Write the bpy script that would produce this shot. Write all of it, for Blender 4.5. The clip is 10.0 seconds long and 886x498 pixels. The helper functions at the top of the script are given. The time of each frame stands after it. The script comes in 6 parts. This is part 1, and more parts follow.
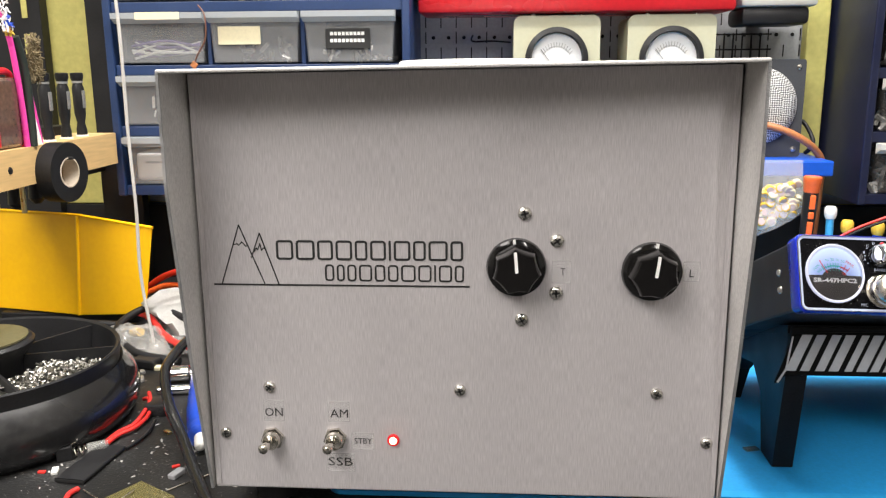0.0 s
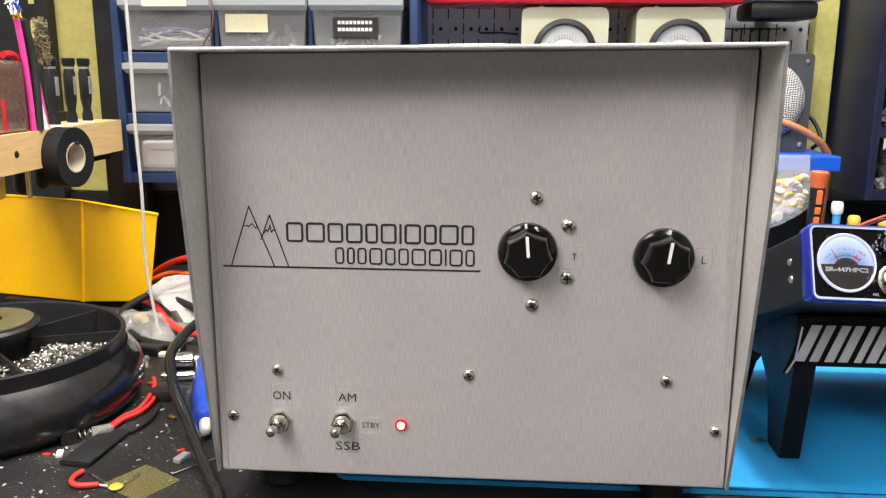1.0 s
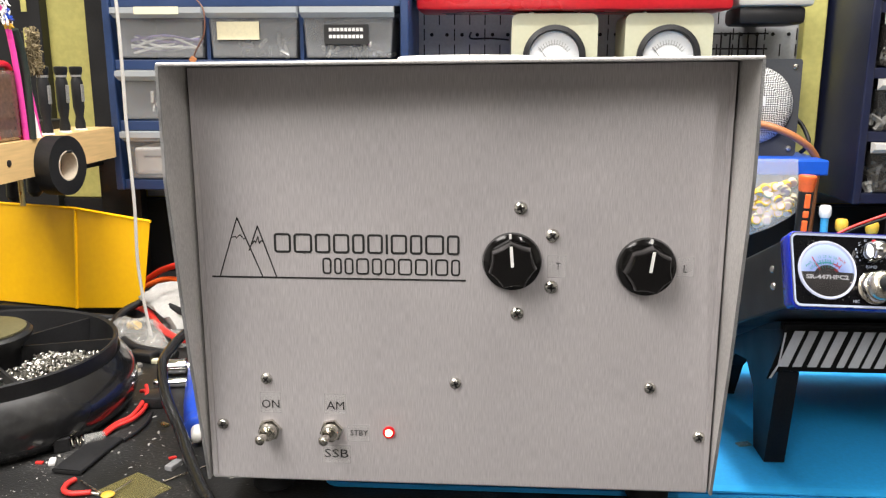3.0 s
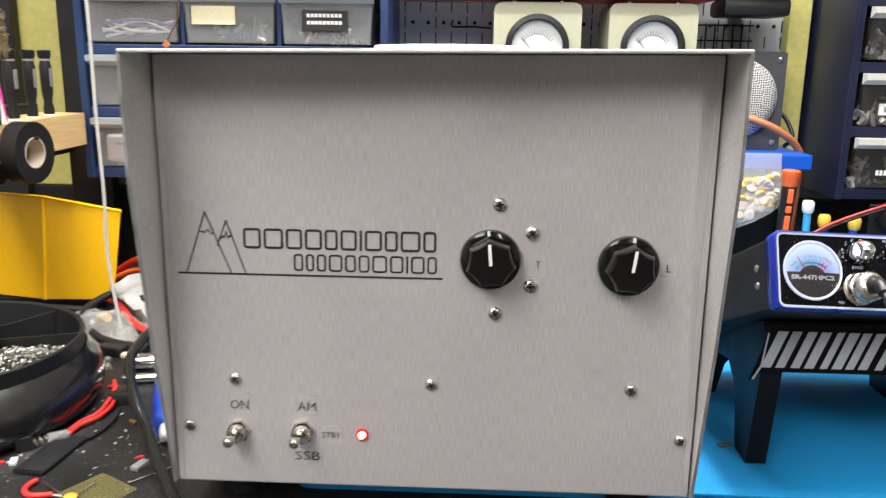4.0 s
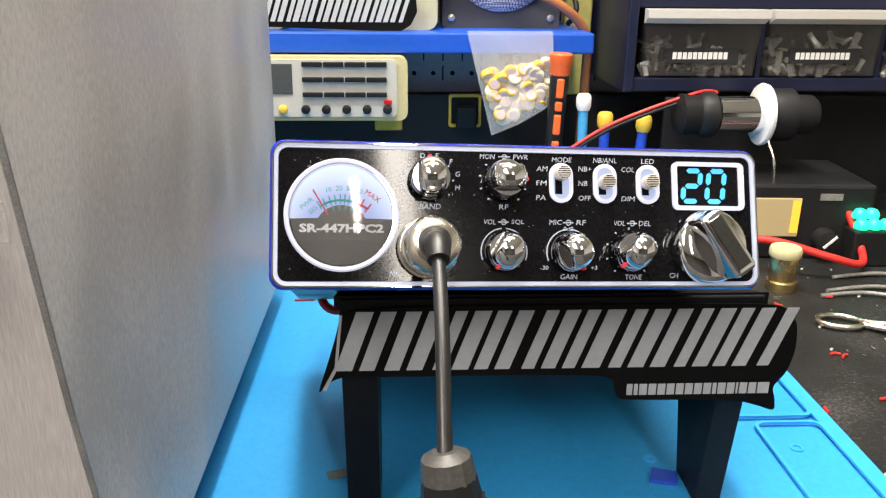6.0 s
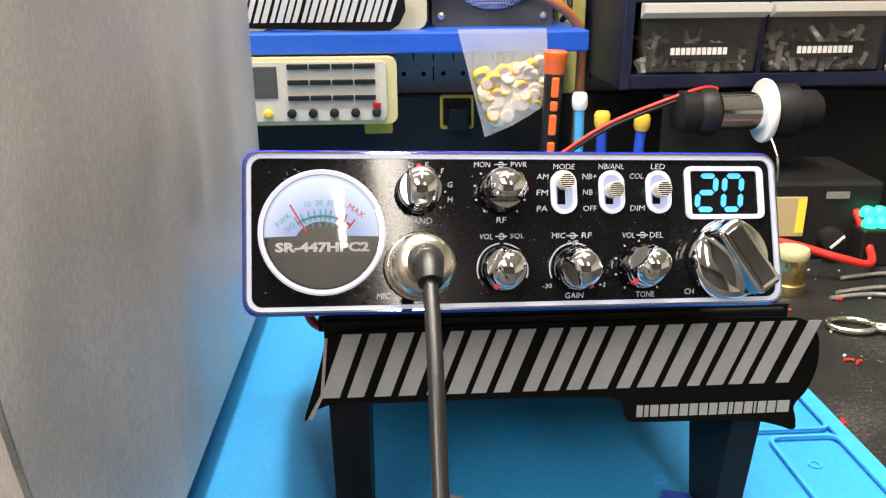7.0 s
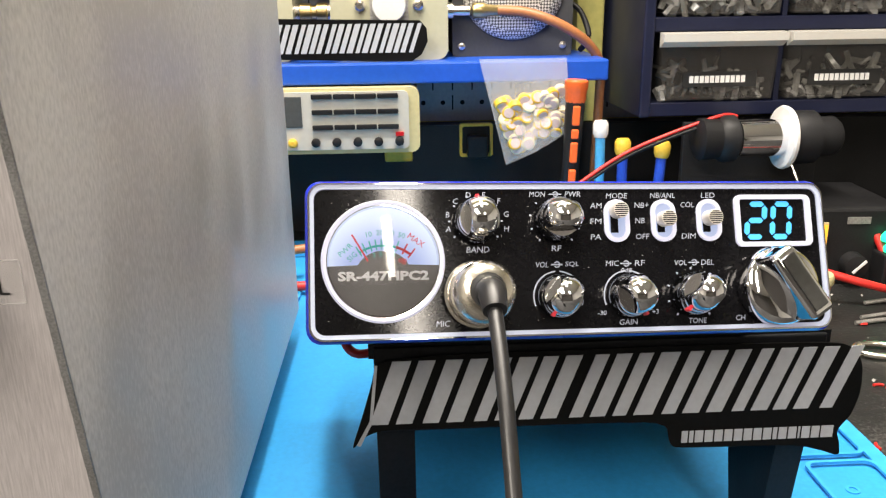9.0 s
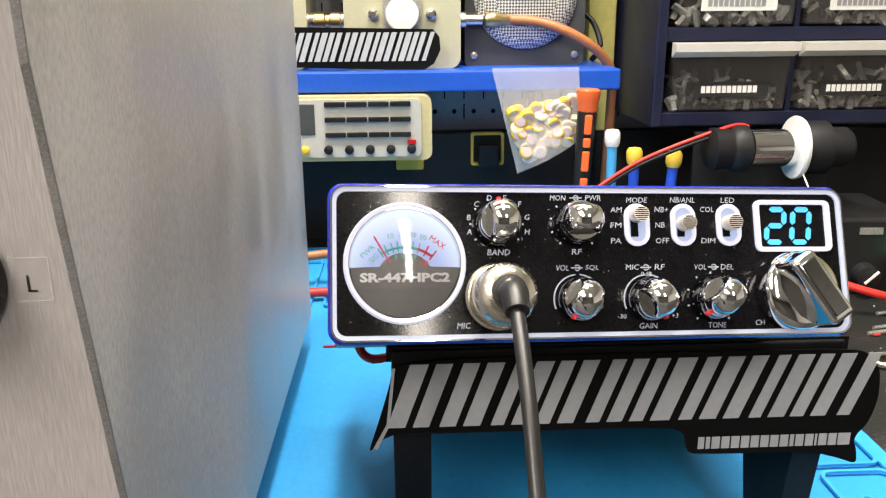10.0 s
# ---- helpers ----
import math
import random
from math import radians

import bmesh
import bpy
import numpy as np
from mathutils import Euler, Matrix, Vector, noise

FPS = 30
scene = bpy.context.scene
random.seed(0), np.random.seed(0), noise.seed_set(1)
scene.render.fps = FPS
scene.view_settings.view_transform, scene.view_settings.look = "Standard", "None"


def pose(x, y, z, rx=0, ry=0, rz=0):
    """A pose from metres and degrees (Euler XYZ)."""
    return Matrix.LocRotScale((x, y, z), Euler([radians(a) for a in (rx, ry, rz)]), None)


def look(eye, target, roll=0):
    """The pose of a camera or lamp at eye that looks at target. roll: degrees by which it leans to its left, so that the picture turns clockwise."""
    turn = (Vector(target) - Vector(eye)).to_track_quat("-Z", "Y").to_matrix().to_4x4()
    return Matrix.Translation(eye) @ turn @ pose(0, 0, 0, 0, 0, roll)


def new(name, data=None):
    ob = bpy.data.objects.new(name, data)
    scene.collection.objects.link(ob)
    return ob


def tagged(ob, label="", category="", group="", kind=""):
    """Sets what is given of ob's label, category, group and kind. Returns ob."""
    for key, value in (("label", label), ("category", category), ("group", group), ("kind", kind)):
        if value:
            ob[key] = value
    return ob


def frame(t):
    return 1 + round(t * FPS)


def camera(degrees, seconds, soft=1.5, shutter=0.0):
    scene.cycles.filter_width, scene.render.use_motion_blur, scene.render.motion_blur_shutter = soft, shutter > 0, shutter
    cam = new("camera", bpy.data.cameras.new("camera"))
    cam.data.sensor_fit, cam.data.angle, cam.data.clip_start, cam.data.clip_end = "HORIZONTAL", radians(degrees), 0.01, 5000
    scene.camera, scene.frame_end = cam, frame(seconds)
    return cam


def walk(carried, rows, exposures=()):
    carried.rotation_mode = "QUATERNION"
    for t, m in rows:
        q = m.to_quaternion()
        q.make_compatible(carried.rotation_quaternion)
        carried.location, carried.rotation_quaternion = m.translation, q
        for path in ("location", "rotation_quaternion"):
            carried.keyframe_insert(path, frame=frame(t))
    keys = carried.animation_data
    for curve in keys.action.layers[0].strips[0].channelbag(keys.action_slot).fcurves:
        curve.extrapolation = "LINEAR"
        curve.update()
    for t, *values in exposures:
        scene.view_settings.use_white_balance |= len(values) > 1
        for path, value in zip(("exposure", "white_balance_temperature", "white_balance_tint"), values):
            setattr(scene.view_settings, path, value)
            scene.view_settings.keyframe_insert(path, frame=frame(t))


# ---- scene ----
cam = camera(57.2, 10.0, soft=1.25, shutter=0.3)
PATH = [
    (0, (0.023, 0.007, 0.303), (-0.109, 1.957, -0.123), -0.4),
    (0.5, (0.019, 0.004, 0.302), (-0.111, 1.954, -0.123), -0.0),
    (1, (0.016, 0.007, 0.294), (-0.115, 1.955, -0.137), 0.3),
    (1.5, (0.016, 0.002, 0.295), (-0.118, 1.95, -0.136), 0.4),
    (2, (0.017, 0.003, 0.296), (-0.118, 1.951, -0.136), 0.4),
    (2.5, (0.019, 0.003, 0.296), (-0.111, 1.953, -0.132), 0.2),
    (2.7, (0.024, 0.002, 0.302), (-0.103, 1.951, -0.127), 0.1),
    (3.8, (0.022, 0.006, 0.299), (-0.082, 1.955, -0.141), 0.5),
    (4, (0.026, 0.021, 0.303), (-0.054, 1.966, -0.156), 0.8),
    (4.2, (0.073, 0.072, 0.289), (0.014, 2.017, -0.172), 1.1),
    (4.5, (0.148, 0.149, 0.267), (0.14, 2.082, -0.243), 1.7),
    (4.7, (0.19, 0.193, 0.245), (0.199, 2.12, -0.29), 1.7),
    (5, (0.248, 0.236, 0.251), (0.277, 2.145, -0.346), 1.3),
    (5.5, (0.268, 0.257, 0.258), (0.341, 2.146, -0.395), 1.0),
    (6, (0.263, 0.269, 0.256), (0.359, 2.15, -0.418), 0.6),
    (7.5, (0.266, 0.301, 0.252), (0.377, 2.183, -0.417), -0.7),
    (8, (0.263, 0.3, 0.253), (0.377, 2.188, -0.398), -0.9),
    (8.5, (0.256, 0.299, 0.256), (0.367, 2.194, -0.374), -0.9),
    (9, (0.248, 0.292, 0.255), (0.348, 2.194, -0.357), -0.7),
    (9.5, (0.246, 0.292, 0.255), (0.337, 2.197, -0.345), -0.4),
    (10, (0.243, 0.29, 0.253), (0.329, 2.2, -0.334), -0.4),
]
walk(cam, [(t, look(eye, target, roll)) for t, eye, target, roll in PATH],
     exposures=[(0, 0, 6500, 10), (2.7, 0, 6500, 10), (4, 0, 6350, 9), (5, 0, 6300, 9), (6, 0, 6950, 10), (7.5, 0, 7250, 11), (10, 0, 7100, 10)])

# ---- light ----
world = bpy.data.worlds.new("room_ambient")
scene.world = world
world.use_nodes = True
world.node_tree.nodes["Background"].inputs[0].default_value = (0.56, 0.53, 0.50, 1)
world.node_tree.nodes["Background"].inputs[1].default_value = 0.15


def strip_lamp(name, place, aim, sx, sy, watts, colour):
    d = bpy.data.lights.new(name, "AREA")
    d.shape, d.size, d.size_y, d.energy, d.color = "RECTANGLE", sx, sy, watts, colour
    ob = new(name, d)
    ob.matrix_world = look(place, aim)
    return ob


# LED battens on the ceiling: one behind the camera, one along the bench
lamp = strip_lamp("ceiling_tube_lamp", (0.79, -1.75, 1.46), (0.79, -1.75, 0.0), 0.10, 1.7, 36, (1.0, 0.95, 0.90))
lamp.matrix_world = pose(0.79, -1.75, 1.46, 0, 0, 13)
# unseen wide panel, sized and placed for soft fill from the left
strip_lamp("ceiling_tube_lamp", (-0.80, -0.75, 1.46), (-0.80, -0.75, 0.0), 0.80, 1.6, 68, (1.0, 0.95, 0.90))
strip_lamp("bench_tube_lamp", (0.12, 0.64, 1.42), (0.12, 0.64, 0.0), 1.5, 0.08, 31, (1.0, 0.96, 0.92))
# unseen fill light, added to brighten the mat between amplifier and stand
strip_lamp("cross_tube_lamp", (0.265, 0.66, 1.47), (0.265, 0.66, 0.0), 0.10, 1.1, 23, (1.0, 0.96, 0.92))

# ---- materials ----


def mat(name, colour, rough=0.5, metal=0.0, var=0.15, scale=60.0, bump=0.0, stretch=(1, 1, 1), fine=6.0, second=None,
        spec=0.5, coat=0.0, rough_var=0.1, threshold=(0.35, 0.7)):
    """Colour with broad stains and fine grain, roughness that varies, and a fine relief."""
    m = bpy.data.materials.new(name)
    m.use_nodes = True
    nt = m.node_tree
    b = nt.nodes["Principled BSDF"]
    b.inputs["Metallic"].default_value, b.inputs["Specular IOR Level"].default_value = metal, spec
    b.inputs["Coat Weight"].default_value = coat
    co, mp = nt.nodes.new("ShaderNodeTexCoord"), nt.nodes.new("ShaderNodeMapping")
    mp.inputs["Scale"].default_value = stretch
    nt.links.new(co.outputs["Object"], mp.inputs["Vector"])
    noises = []
    for s, detail in ((scale / 5, 3), (scale * fine, 2)):
        n = nt.nodes.new("ShaderNodeTexNoise")
        n.inputs["Scale"].default_value, n.inputs["Detail"].default_value = s, detail
        nt.links.new(mp.outputs[0], n.inputs["Vector"])
        noises.append(n)
    mixf = nt.nodes.new("ShaderNodeMath")
    mixf.operation = "MULTIPLY_ADD"
    mixf.inputs[1].default_value, mixf.inputs[2].default_value = 0.5, 0.0
    nt.links.new(noises[0].outputs[0], mixf.inputs[0])
    add = nt.nodes.new("ShaderNodeMath")
    add.operation = "MULTIPLY_ADD"
    add.inputs[1].default_value = 0.5
    nt.links.new(noises[1].outputs[0], add.inputs[0])
    nt.links.new(mixf.outputs[0], add.inputs[2])
    ramp = nt.nodes.new("ShaderNodeValToRGB")
    lo = [c * (1 - var) for c in colour]
    hi = [min(1, c * (1 + var)) for c in colour] if second is None else second
    ramp.color_ramp.elements[0].position, ramp.color_ramp.elements[1].position = threshold
    ramp.color_ramp.elements[0].color, ramp.color_ramp.elements[1].color = (*lo, 1), (*hi, 1)
    nt.links.new(add.outputs[0], ramp.inputs[0])
    nt.links.new(ramp.outputs[0], b.inputs["Base Color"])
    rr = nt.nodes.new("ShaderNodeMapRange")
    rr.inputs[1].default_value, rr.inputs[2].default_value = 0.3, 0.7
    rr.inputs[3].default_value, rr.inputs[4].default_value = max(0.02, rough - rough_var), min(1, rough + rough_var)
    nt.links.new(noises[0].outputs[0], rr.inputs[0])
    nt.links.new(rr.outputs[0], b.inputs["Roughness"])
    if bump:
        bp = nt.nodes.new("ShaderNodeBump")
        bp.inputs["Strength"].default_value, bp.inputs["Distance"].default_value = bump, 0.001
        nt.links.new(noises[1].outputs[0], bp.inputs["Height"])
        nt.links.new(bp.outputs[0], b.inputs["Normal"])
    return m


def glow(name, colour, strength, base=None, rough=0.4):
    m = bpy.data.materials.new(name)
    m.use_nodes = True
    b = m.node_tree.nodes["Principled BSDF"]
    b.inputs["Base Color"].default_value = (*(base or colour), 1)
    b.inputs["Emission Color"].default_value = (*colour, 1)
    b.inputs["Emission Strength"].default_value = strength
    b.inputs["Roughness"].default_value = rough
    return m


def clear(name, colour, see, rough=0.15, spec=0.5):
    """Thin clear plastic: part of it lets light straight through."""
    m = bpy.data.materials.new(name)
    m.use_nodes = True
    nt = m.node_tree
    b, out = nt.nodes["Principled BSDF"], nt.nodes["Material Output"]
    b.inputs["Base Color"].default_value, b.inputs["Roughness"].default_value = (*colour, 1), rough
    n = nt.nodes.new("ShaderNodeTexNoise")
    n.inputs["Scale"].default_value = 35
    rr = nt.nodes.new("ShaderNodeMapRange")
    rr.inputs[3].default_value, rr.inputs[4].default_value = see - 0.1, see + 0.1
    nt.links.new(n.outputs[0], rr.inputs[0])
    t, mx = nt.nodes.new("ShaderNodeBsdfTransparent"), nt.nodes.new("ShaderNodeMixShader")
    nt.links.new(rr.outputs[0], mx.inputs[0])
    nt.links.new(b.outputs[0], mx.inputs[1])
    nt.links.new(t.outputs[0], mx.inputs[2])
    nt.links.new(mx.outputs[0], out.inputs["Surface"])
    return m




def brushed(name, colour, grain, rough, metal):
    """Brushed metal: short fine upright scratches over broad faint smears."""
    m = bpy.data.materials.new(name)
    m.use_nodes = True
    nt = m.node_tree
    b = nt.nodes["Principled BSDF"]
    b.inputs["Metallic"].default_value = metal
    co, mp = nt.nodes.new("ShaderNodeTexCoord"), nt.nodes.new("ShaderNodeMapping")
    mp.inputs["Scale"].default_value = (1, 1, 0.06)
    nt.links.new(co.outputs["Object"], mp.inputs["Vector"])
    fine, broad = nt.nodes.new("ShaderNodeTexNoise"), nt.nodes.new("ShaderNodeTexNoise")
    fine.inputs["Scale"].default_value, fine.inputs["Detail"].default_value = 2000, 3
    broad.inputs["Scale"].default_value, broad.inputs["Detail"].default_value = 16, 4
    nt.links.new(mp.outputs[0], fine.inputs["Vector"])
    nt.links.new(co.outputs["Object"], broad.inputs["Vector"])
    ramp = nt.nodes.new("ShaderNodeValToRGB")
    ramp.color_ramp.elements[0].position, ramp.color_ramp.elements[1].position = 0.36, 0.66
    ramp.color_ramp.elements[0].color = (*[c * (1 - grain) for c in colour], 1)
    ramp.color_ramp.elements[1].color = (*[c * (1 + grain) for c in colour], 1)
    nt.links.new(fine.outputs[0], ramp.inputs[0])
    nt.links.new(ramp.outputs[0], b.inputs["Base Color"])
    rr = nt.nodes.new("ShaderNodeMapRange")
    rr.inputs[1].default_value, rr.inputs[2].default_value = 0.3, 0.7
    rr.inputs[3].default_value, rr.inputs[4].default_value = rough - 0.07, rough + 0.07
    nt.links.new(broad.outputs[0], rr.inputs[0])
    nt.links.new(rr.outputs[0], b.inputs["Roughness"])
    bp = nt.nodes.new("ShaderNodeBump")
    bp.inputs["Strength"].default_value, bp.inputs["Distance"].default_value = 0.30, 0.0006
    nt.links.new(fine.outputs[0], bp.inputs["Height"])
    nt.links.new(bp.outputs[0], b.inputs["Normal"])
    return m


M_BRUSH = brushed("brushed_aluminium", (0.590, 0.560, 0.570), 0.11, 0.42, 0.48)
M_SHEET = mat("aluminium_sheet", (0.62, 0.605, 0.59), 0.47, 0.34, 0.14, 110, 0.03, (1, 1.0, 0.45), 8, rough_var=0.14, threshold=(0.40, 0.62))
M_CUT = mat("cut_metal_edge", (0.34, 0.34, 0.34), 0.42, 0.6, 0.35, 300, 0.15)
M_INK = mat("black_ink", (0.012, 0.012, 0.012), 0.6)
M_JACKET = mat("glossy_black_cable_jacket", (0.012, 0.012, 0.013), 0.36, 0, 0.3, 60, 0.05)
M_COLLAR = mat("dark_grey_collar", (0.060, 0.058, 0.055), 0.35, 0.2, 0.4, 120, 0.1)
M_TOGGLE = mat("polished_toggle_metal", (0.58, 0.55, 0.49), 0.13, 1, 0.2, 200, 0.05, rough_var=0.04)
M_GLOSSJACKET = mat("glossy_power_cable_jacket", (0.010, 0.010, 0.011), 0.2, 0, 0.3, 60, 0.05, coat=0.3)
M_KNOB = mat("black_bakelite", (0.007, 0.0065, 0.0065), 0.10, 0, 0.3, 80, spec=0.36, rough_var=0.04)
M_WHITE = mat("white_paint", (0.80, 0.79, 0.77), 0.5, 0, 0.06)
M_LEVER = mat("brushed_nickel", (0.78, 0.74, 0.68), 0.42, 0.7, 0.1, 200, 0.05)
M_NICKEL = mat("nickel", (0.78, 0.73, 0.64), 0.26, 1, 0.1, 200, 0.05)
M_CHROME = mat("chrome", (0.86, 0.86, 0.88), 0.05, 1, 0.02, 80, rough_var=0.02)
M_DARKCHROME = mat("dark_chrome", (0.34, 0.35, 0.37), 0.10, 1, 0.1, 80, rough_var=0.03)
M_BLACKGLOSS = mat("black_gloss_faceplate", (0.005, 0.005, 0.006), 0.09, 0, 0.4, 120, 0.0, fine=10, rough_var=0.03, spec=0.18)
M_BLACK = mat("black_plastic", (0.014, 0.014, 0.015), 0.42, 0, 0.3, 90, 0.06, spec=0.3)
M_SATIN = mat("black_satin_metal", (0.018, 0.019, 0.021), 0.38, 0.1, 0.3, 120, 0.05)
M_RUBBER = mat("black_rubber", (0.012, 0.012, 0.013), 0.5, 0, 0.25, 100, 0.05, spec=0.25)
M_STAND = mat("black_painted_stand", (0.010, 0.011, 0.013), 0.45, 0, 0.3, 90, 0.04, spec=0.15)
M_BLUEEDGE = mat("blue_bezel_plastic", (0.012, 0.034, 0.58), 0.20, 0, 0.12, 80, coat=0.3)
M_STICKER = mat("black_vinyl_sticker", (0.005, 0.005, 0.005), 0.42, 0, 0.3, 60, 0.02, spec=0.13)
M_SILVER = mat("silver_vinyl", (0.53, 0.55, 0.59), 0.38, 0.25, 0.07, 60, 0.05)
M_MAT = mat("blue_silicone_mat", (0.018, 0.32, 0.72), 0.55, 0, 0.10, 25, 0.06, fine=14)
M_MATRIB = mat("blue_silicone_rib", (0.024, 0.35, 0.76), 0.5, 0, 0.1, 25, 0.05)
M_TABLE = mat("worn_black_bench", (0.012, 0.012, 0.012), 0.55, 0, 0.35, 70, 0.45, fine=6, second=(0.075, 0.073, 0.070),
              threshold=(0.54, 0.72))
M_PEG = mat("grey_pegboard_steel", (0.36, 0.37, 0.38), 0.45, 0.1, 0.12, 40, 0.05)
M_HOLE = mat("dark_hole", (0.006, 0.006, 0.006), 0.9)
M_OLIVE = mat("olive_yellow_wall", (0.47, 0.43, 0.13), 0.7, 0, 0.14, 20, 0.1)
M_BLUEFRAME = mat("blue_cabinet_plastic", (0.015, 0.036, 0.105), 0.4, 0, 0.12, 40, 0.05)
M_NAVY = mat("navy_cabinet_plastic", (0.006, 0.009, 0.032), 0.4, 0, 0.2, 40, 0.05)
M_DRAWER = clear("frosted_drawer_plastic", (0.48, 0.49, 0.50), 0.78, 0.12)
M_DRAWERLIP = clear("frosted_drawer_lip", (0.46, 0.49, 0.51), 0.34, 0.25)
M_SMOKE = clear("clear_dark_drawer_plastic", (0.09, 0.085, 0.08), 0.70, 0.10)
M_SMOKELIP = clear("clear_drawer_lip", (0.75, 0.72, 0.66), 0.22, 0.12)
M_CREAM = mat("cream_paper", (0.72, 0.66, 0.45), 0.7, 0, 0.08)
M_PAPER = mat("white_paper", (0.70, 0.69, 0.66), 0.8, 0, 0.1)
M_GREYSPECK = mat("pale_lint", (0.34, 0.33, 0.31), 0.8, 0, 0.3)
M_GREY = mat("grey_metal_parts", (0.42, 0.41, 0.39), 0.35, 0.6, 0.4, 90)
M_PURPLE = mat("purple_wire", (0.16, 0.12, 0.30), 0.45, 0, 0.3)
M_SHELF = mat("blue_painted_shelf", (0.008, 0.085, 0.52), 0.38, 0, 0.1, 30, 0.05)
M_BEIGE = mat("sage_beige_enamel", (0.46, 0.45, 0.32), 0.4, 0, 0.05, 30, 0.05)
M_PUTTY = mat("putty_plastic", (0.52, 0.51, 0.46), 0.5, 0, 0.06, 30)
M_PUTTYEDGE = mat("yellowed_plastic", (0.56, 0.50, 0.27), 0.5, 0, 0.08, 30)
M_DIAL = mat("white_dial", (0.70, 0.70, 0.69), 0.35, 0, 0.05)
M_GREYMARK = mat("grey_print", (0.25, 0.25, 0.26), 0.6)
M_RED = mat("red_plastic", (0.50, 0.012, 0.018), 0.3, 0, 0.15, 30)
M_REDWIRE = mat("red_insulation", (0.62, 0.03, 0.025), 0.4, 0, 0.12, 80)
M_ORANGE = mat("orange_plastic", (0.85, 0.14, 0.03), 0.4, 0, 0.08, 60)
M_COPPERCABLE = mat("brown_coax_jacket", (0.42, 0.16, 0.06), 0.4, 0, 0.15, 60)
M_BRASS = mat("brass", (0.62, 0.47, 0.22), 0.3, 1, 0.15, 120)
M_YELLOW = mat("yellow_bin_plastic", (1.0, 0.53, 0.003), 0.36, 0, 0.06, 25, 0.05)
M_YELLOWCAP = mat("yellow_cap", (0.78, 0.50, 0.06), 0.4, 0, 0.1, 60)
M_WOOD = mat("pine_board", (0.64, 0.43, 0.19), 0.55, 0, 0.16, 30, 0.15, (0.12, 0.12, 1.6))
M_CARD = mat("cardboard_core", (0.55, 0.47, 0.37), 0.8, 0, 0.1)
M_PINK = mat("pink_plastic", (0.78, 0.06, 0.36), 0.3, 0, 0.08, 60)
M_BRISTLE = mat("tan_bristle", (0.22, 0.17, 0.09), 0.8, 0, 0.4, 300, 0.4)
M_BLUE = mat("blue_plastic", (0.02, 0.08, 0.55), 0.35, 0, 0.12, 60)
M_SKYBLUE = mat("light_blue_plastic", (0.06, 0.38, 0.72), 0.35, 0, 0.1, 60)
M_CORD = mat("white_cord", (0.50, 0.48, 0.45), 0.7, 0, 0.12, 200, 0.2)
M_FILM = clear("clear_film", (0.52, 0.51, 0.48), 0.70, 0.10)
M_AMBERFILM = clear("amber_film", (0.24, 0.21, 0.08), 0.62, 0.12)
# screw steel with the shade inside the tray's dish put into its colour
M_HEAP = mat("shaded_steel_screws", (0.34, 0.33, 0.30), 0.32, 1, 0.5, 300, 0.1)
M_GLASSTUBE = clear("clear_glass_tube", (0.70, 0.70, 0.66), 0.80, 0.06)
M_BAG = clear("clear_bag", (0.72, 0.74, 0.78), 0.74, 0.1)
M_LABELFILM = clear("clear_label_tape", (0.62, 0.61, 0.60), 0.90, 0.3)
M_TAPEEDGE = clear("label_tape_edge", (0.72, 0.71, 0.70), 0.62, 0.3)
M_SCREW = mat("steel_screw", (0.62, 0.60, 0.56), 0.20, 1, 0.2, 300, 0.1)
M_DARKWALL = mat("dark_room_wall", (0.075, 0.070, 0.066), 0.8, 0, 0.2, 8, 0.1)
M_ROOMWALL = mat("room_wall", (0.60, 0.59, 0.56), 0.8, 0, 0.1, 8, 0.1)
M_CEIL = mat("white_ceiling", (0.78, 0.77, 0.75), 0.85, 0, 0.05, 8, 0.1)
M_FLOOR = mat("grey_floor", (0.10, 0.095, 0.09), 0.6, 0, 0.15, 8, 0.1)
M_PEARL = mat("pink_white_label", (0.60, 0.47, 0.46), 0.5, 0, 0.12, 120)
M_LCDGREY = mat("grey_lcd", (0.07, 0.075, 0.075), 0.25, 0, 0.1)
G_RIM = glow("backlit_white_rim", (0.72, 0.76, 1.0), 0.60, (0.3, 0.3, 0.36))
G_FRAME = glow("backlit_frame_line", (0.66, 0.67, 1.0), 0.33, (0.30, 0.35, 0.42))
G_SLOT = glow("backlit_slot", (0.46, 0.60, 0.95), 0.70, (0.12, 0.12, 0.16), 0.4)
G_METER = glow("backlit_meter_dial", (0.45, 0.52, 0.95), 0.75, (0.12, 0.12, 0.16), 0.4)
G_DIGIT = glow("cyan_digits", (0.015, 0.30, 0.86), 1.0, (0.05, 0.3, 0.5))
G_RED = glow("red_led_lens", (1.0, 0.01, 0.03), 0.5, (0.25, 0.01, 0.01))
G_HOT = glow("led_core", (1.0, 0.30, 0.16), 11.0)
G_PRINT = glow("backlit_lettering", (0.60, 0.64, 0.95), 0.25, (0.26, 0.28, 0.31))
G_GREEN = glow("green_led", (0.0, 0.75, 0.35), 1.6)
G_AMBER = glow("amber_lcd", (0.70, 0.48, 0.18), 0.28, (0.32, 0.27, 0.16))
G_AMBERHOT = glow("amber_lcd_corner", (1.0, 0.45, 0.05), 0.8)
M_TEAL = mat("teal_print", (0.02, 0.45, 0.42), 0.5, 0, 0.05)
M_REDPRINT = mat("red_print", (0.75, 0.03, 0.05), 0.5, 0, 0.05)
M_DIALDARK = mat("dark_dial_half", (0.045, 0.040, 0.042), 0.35, 0, 0.1)
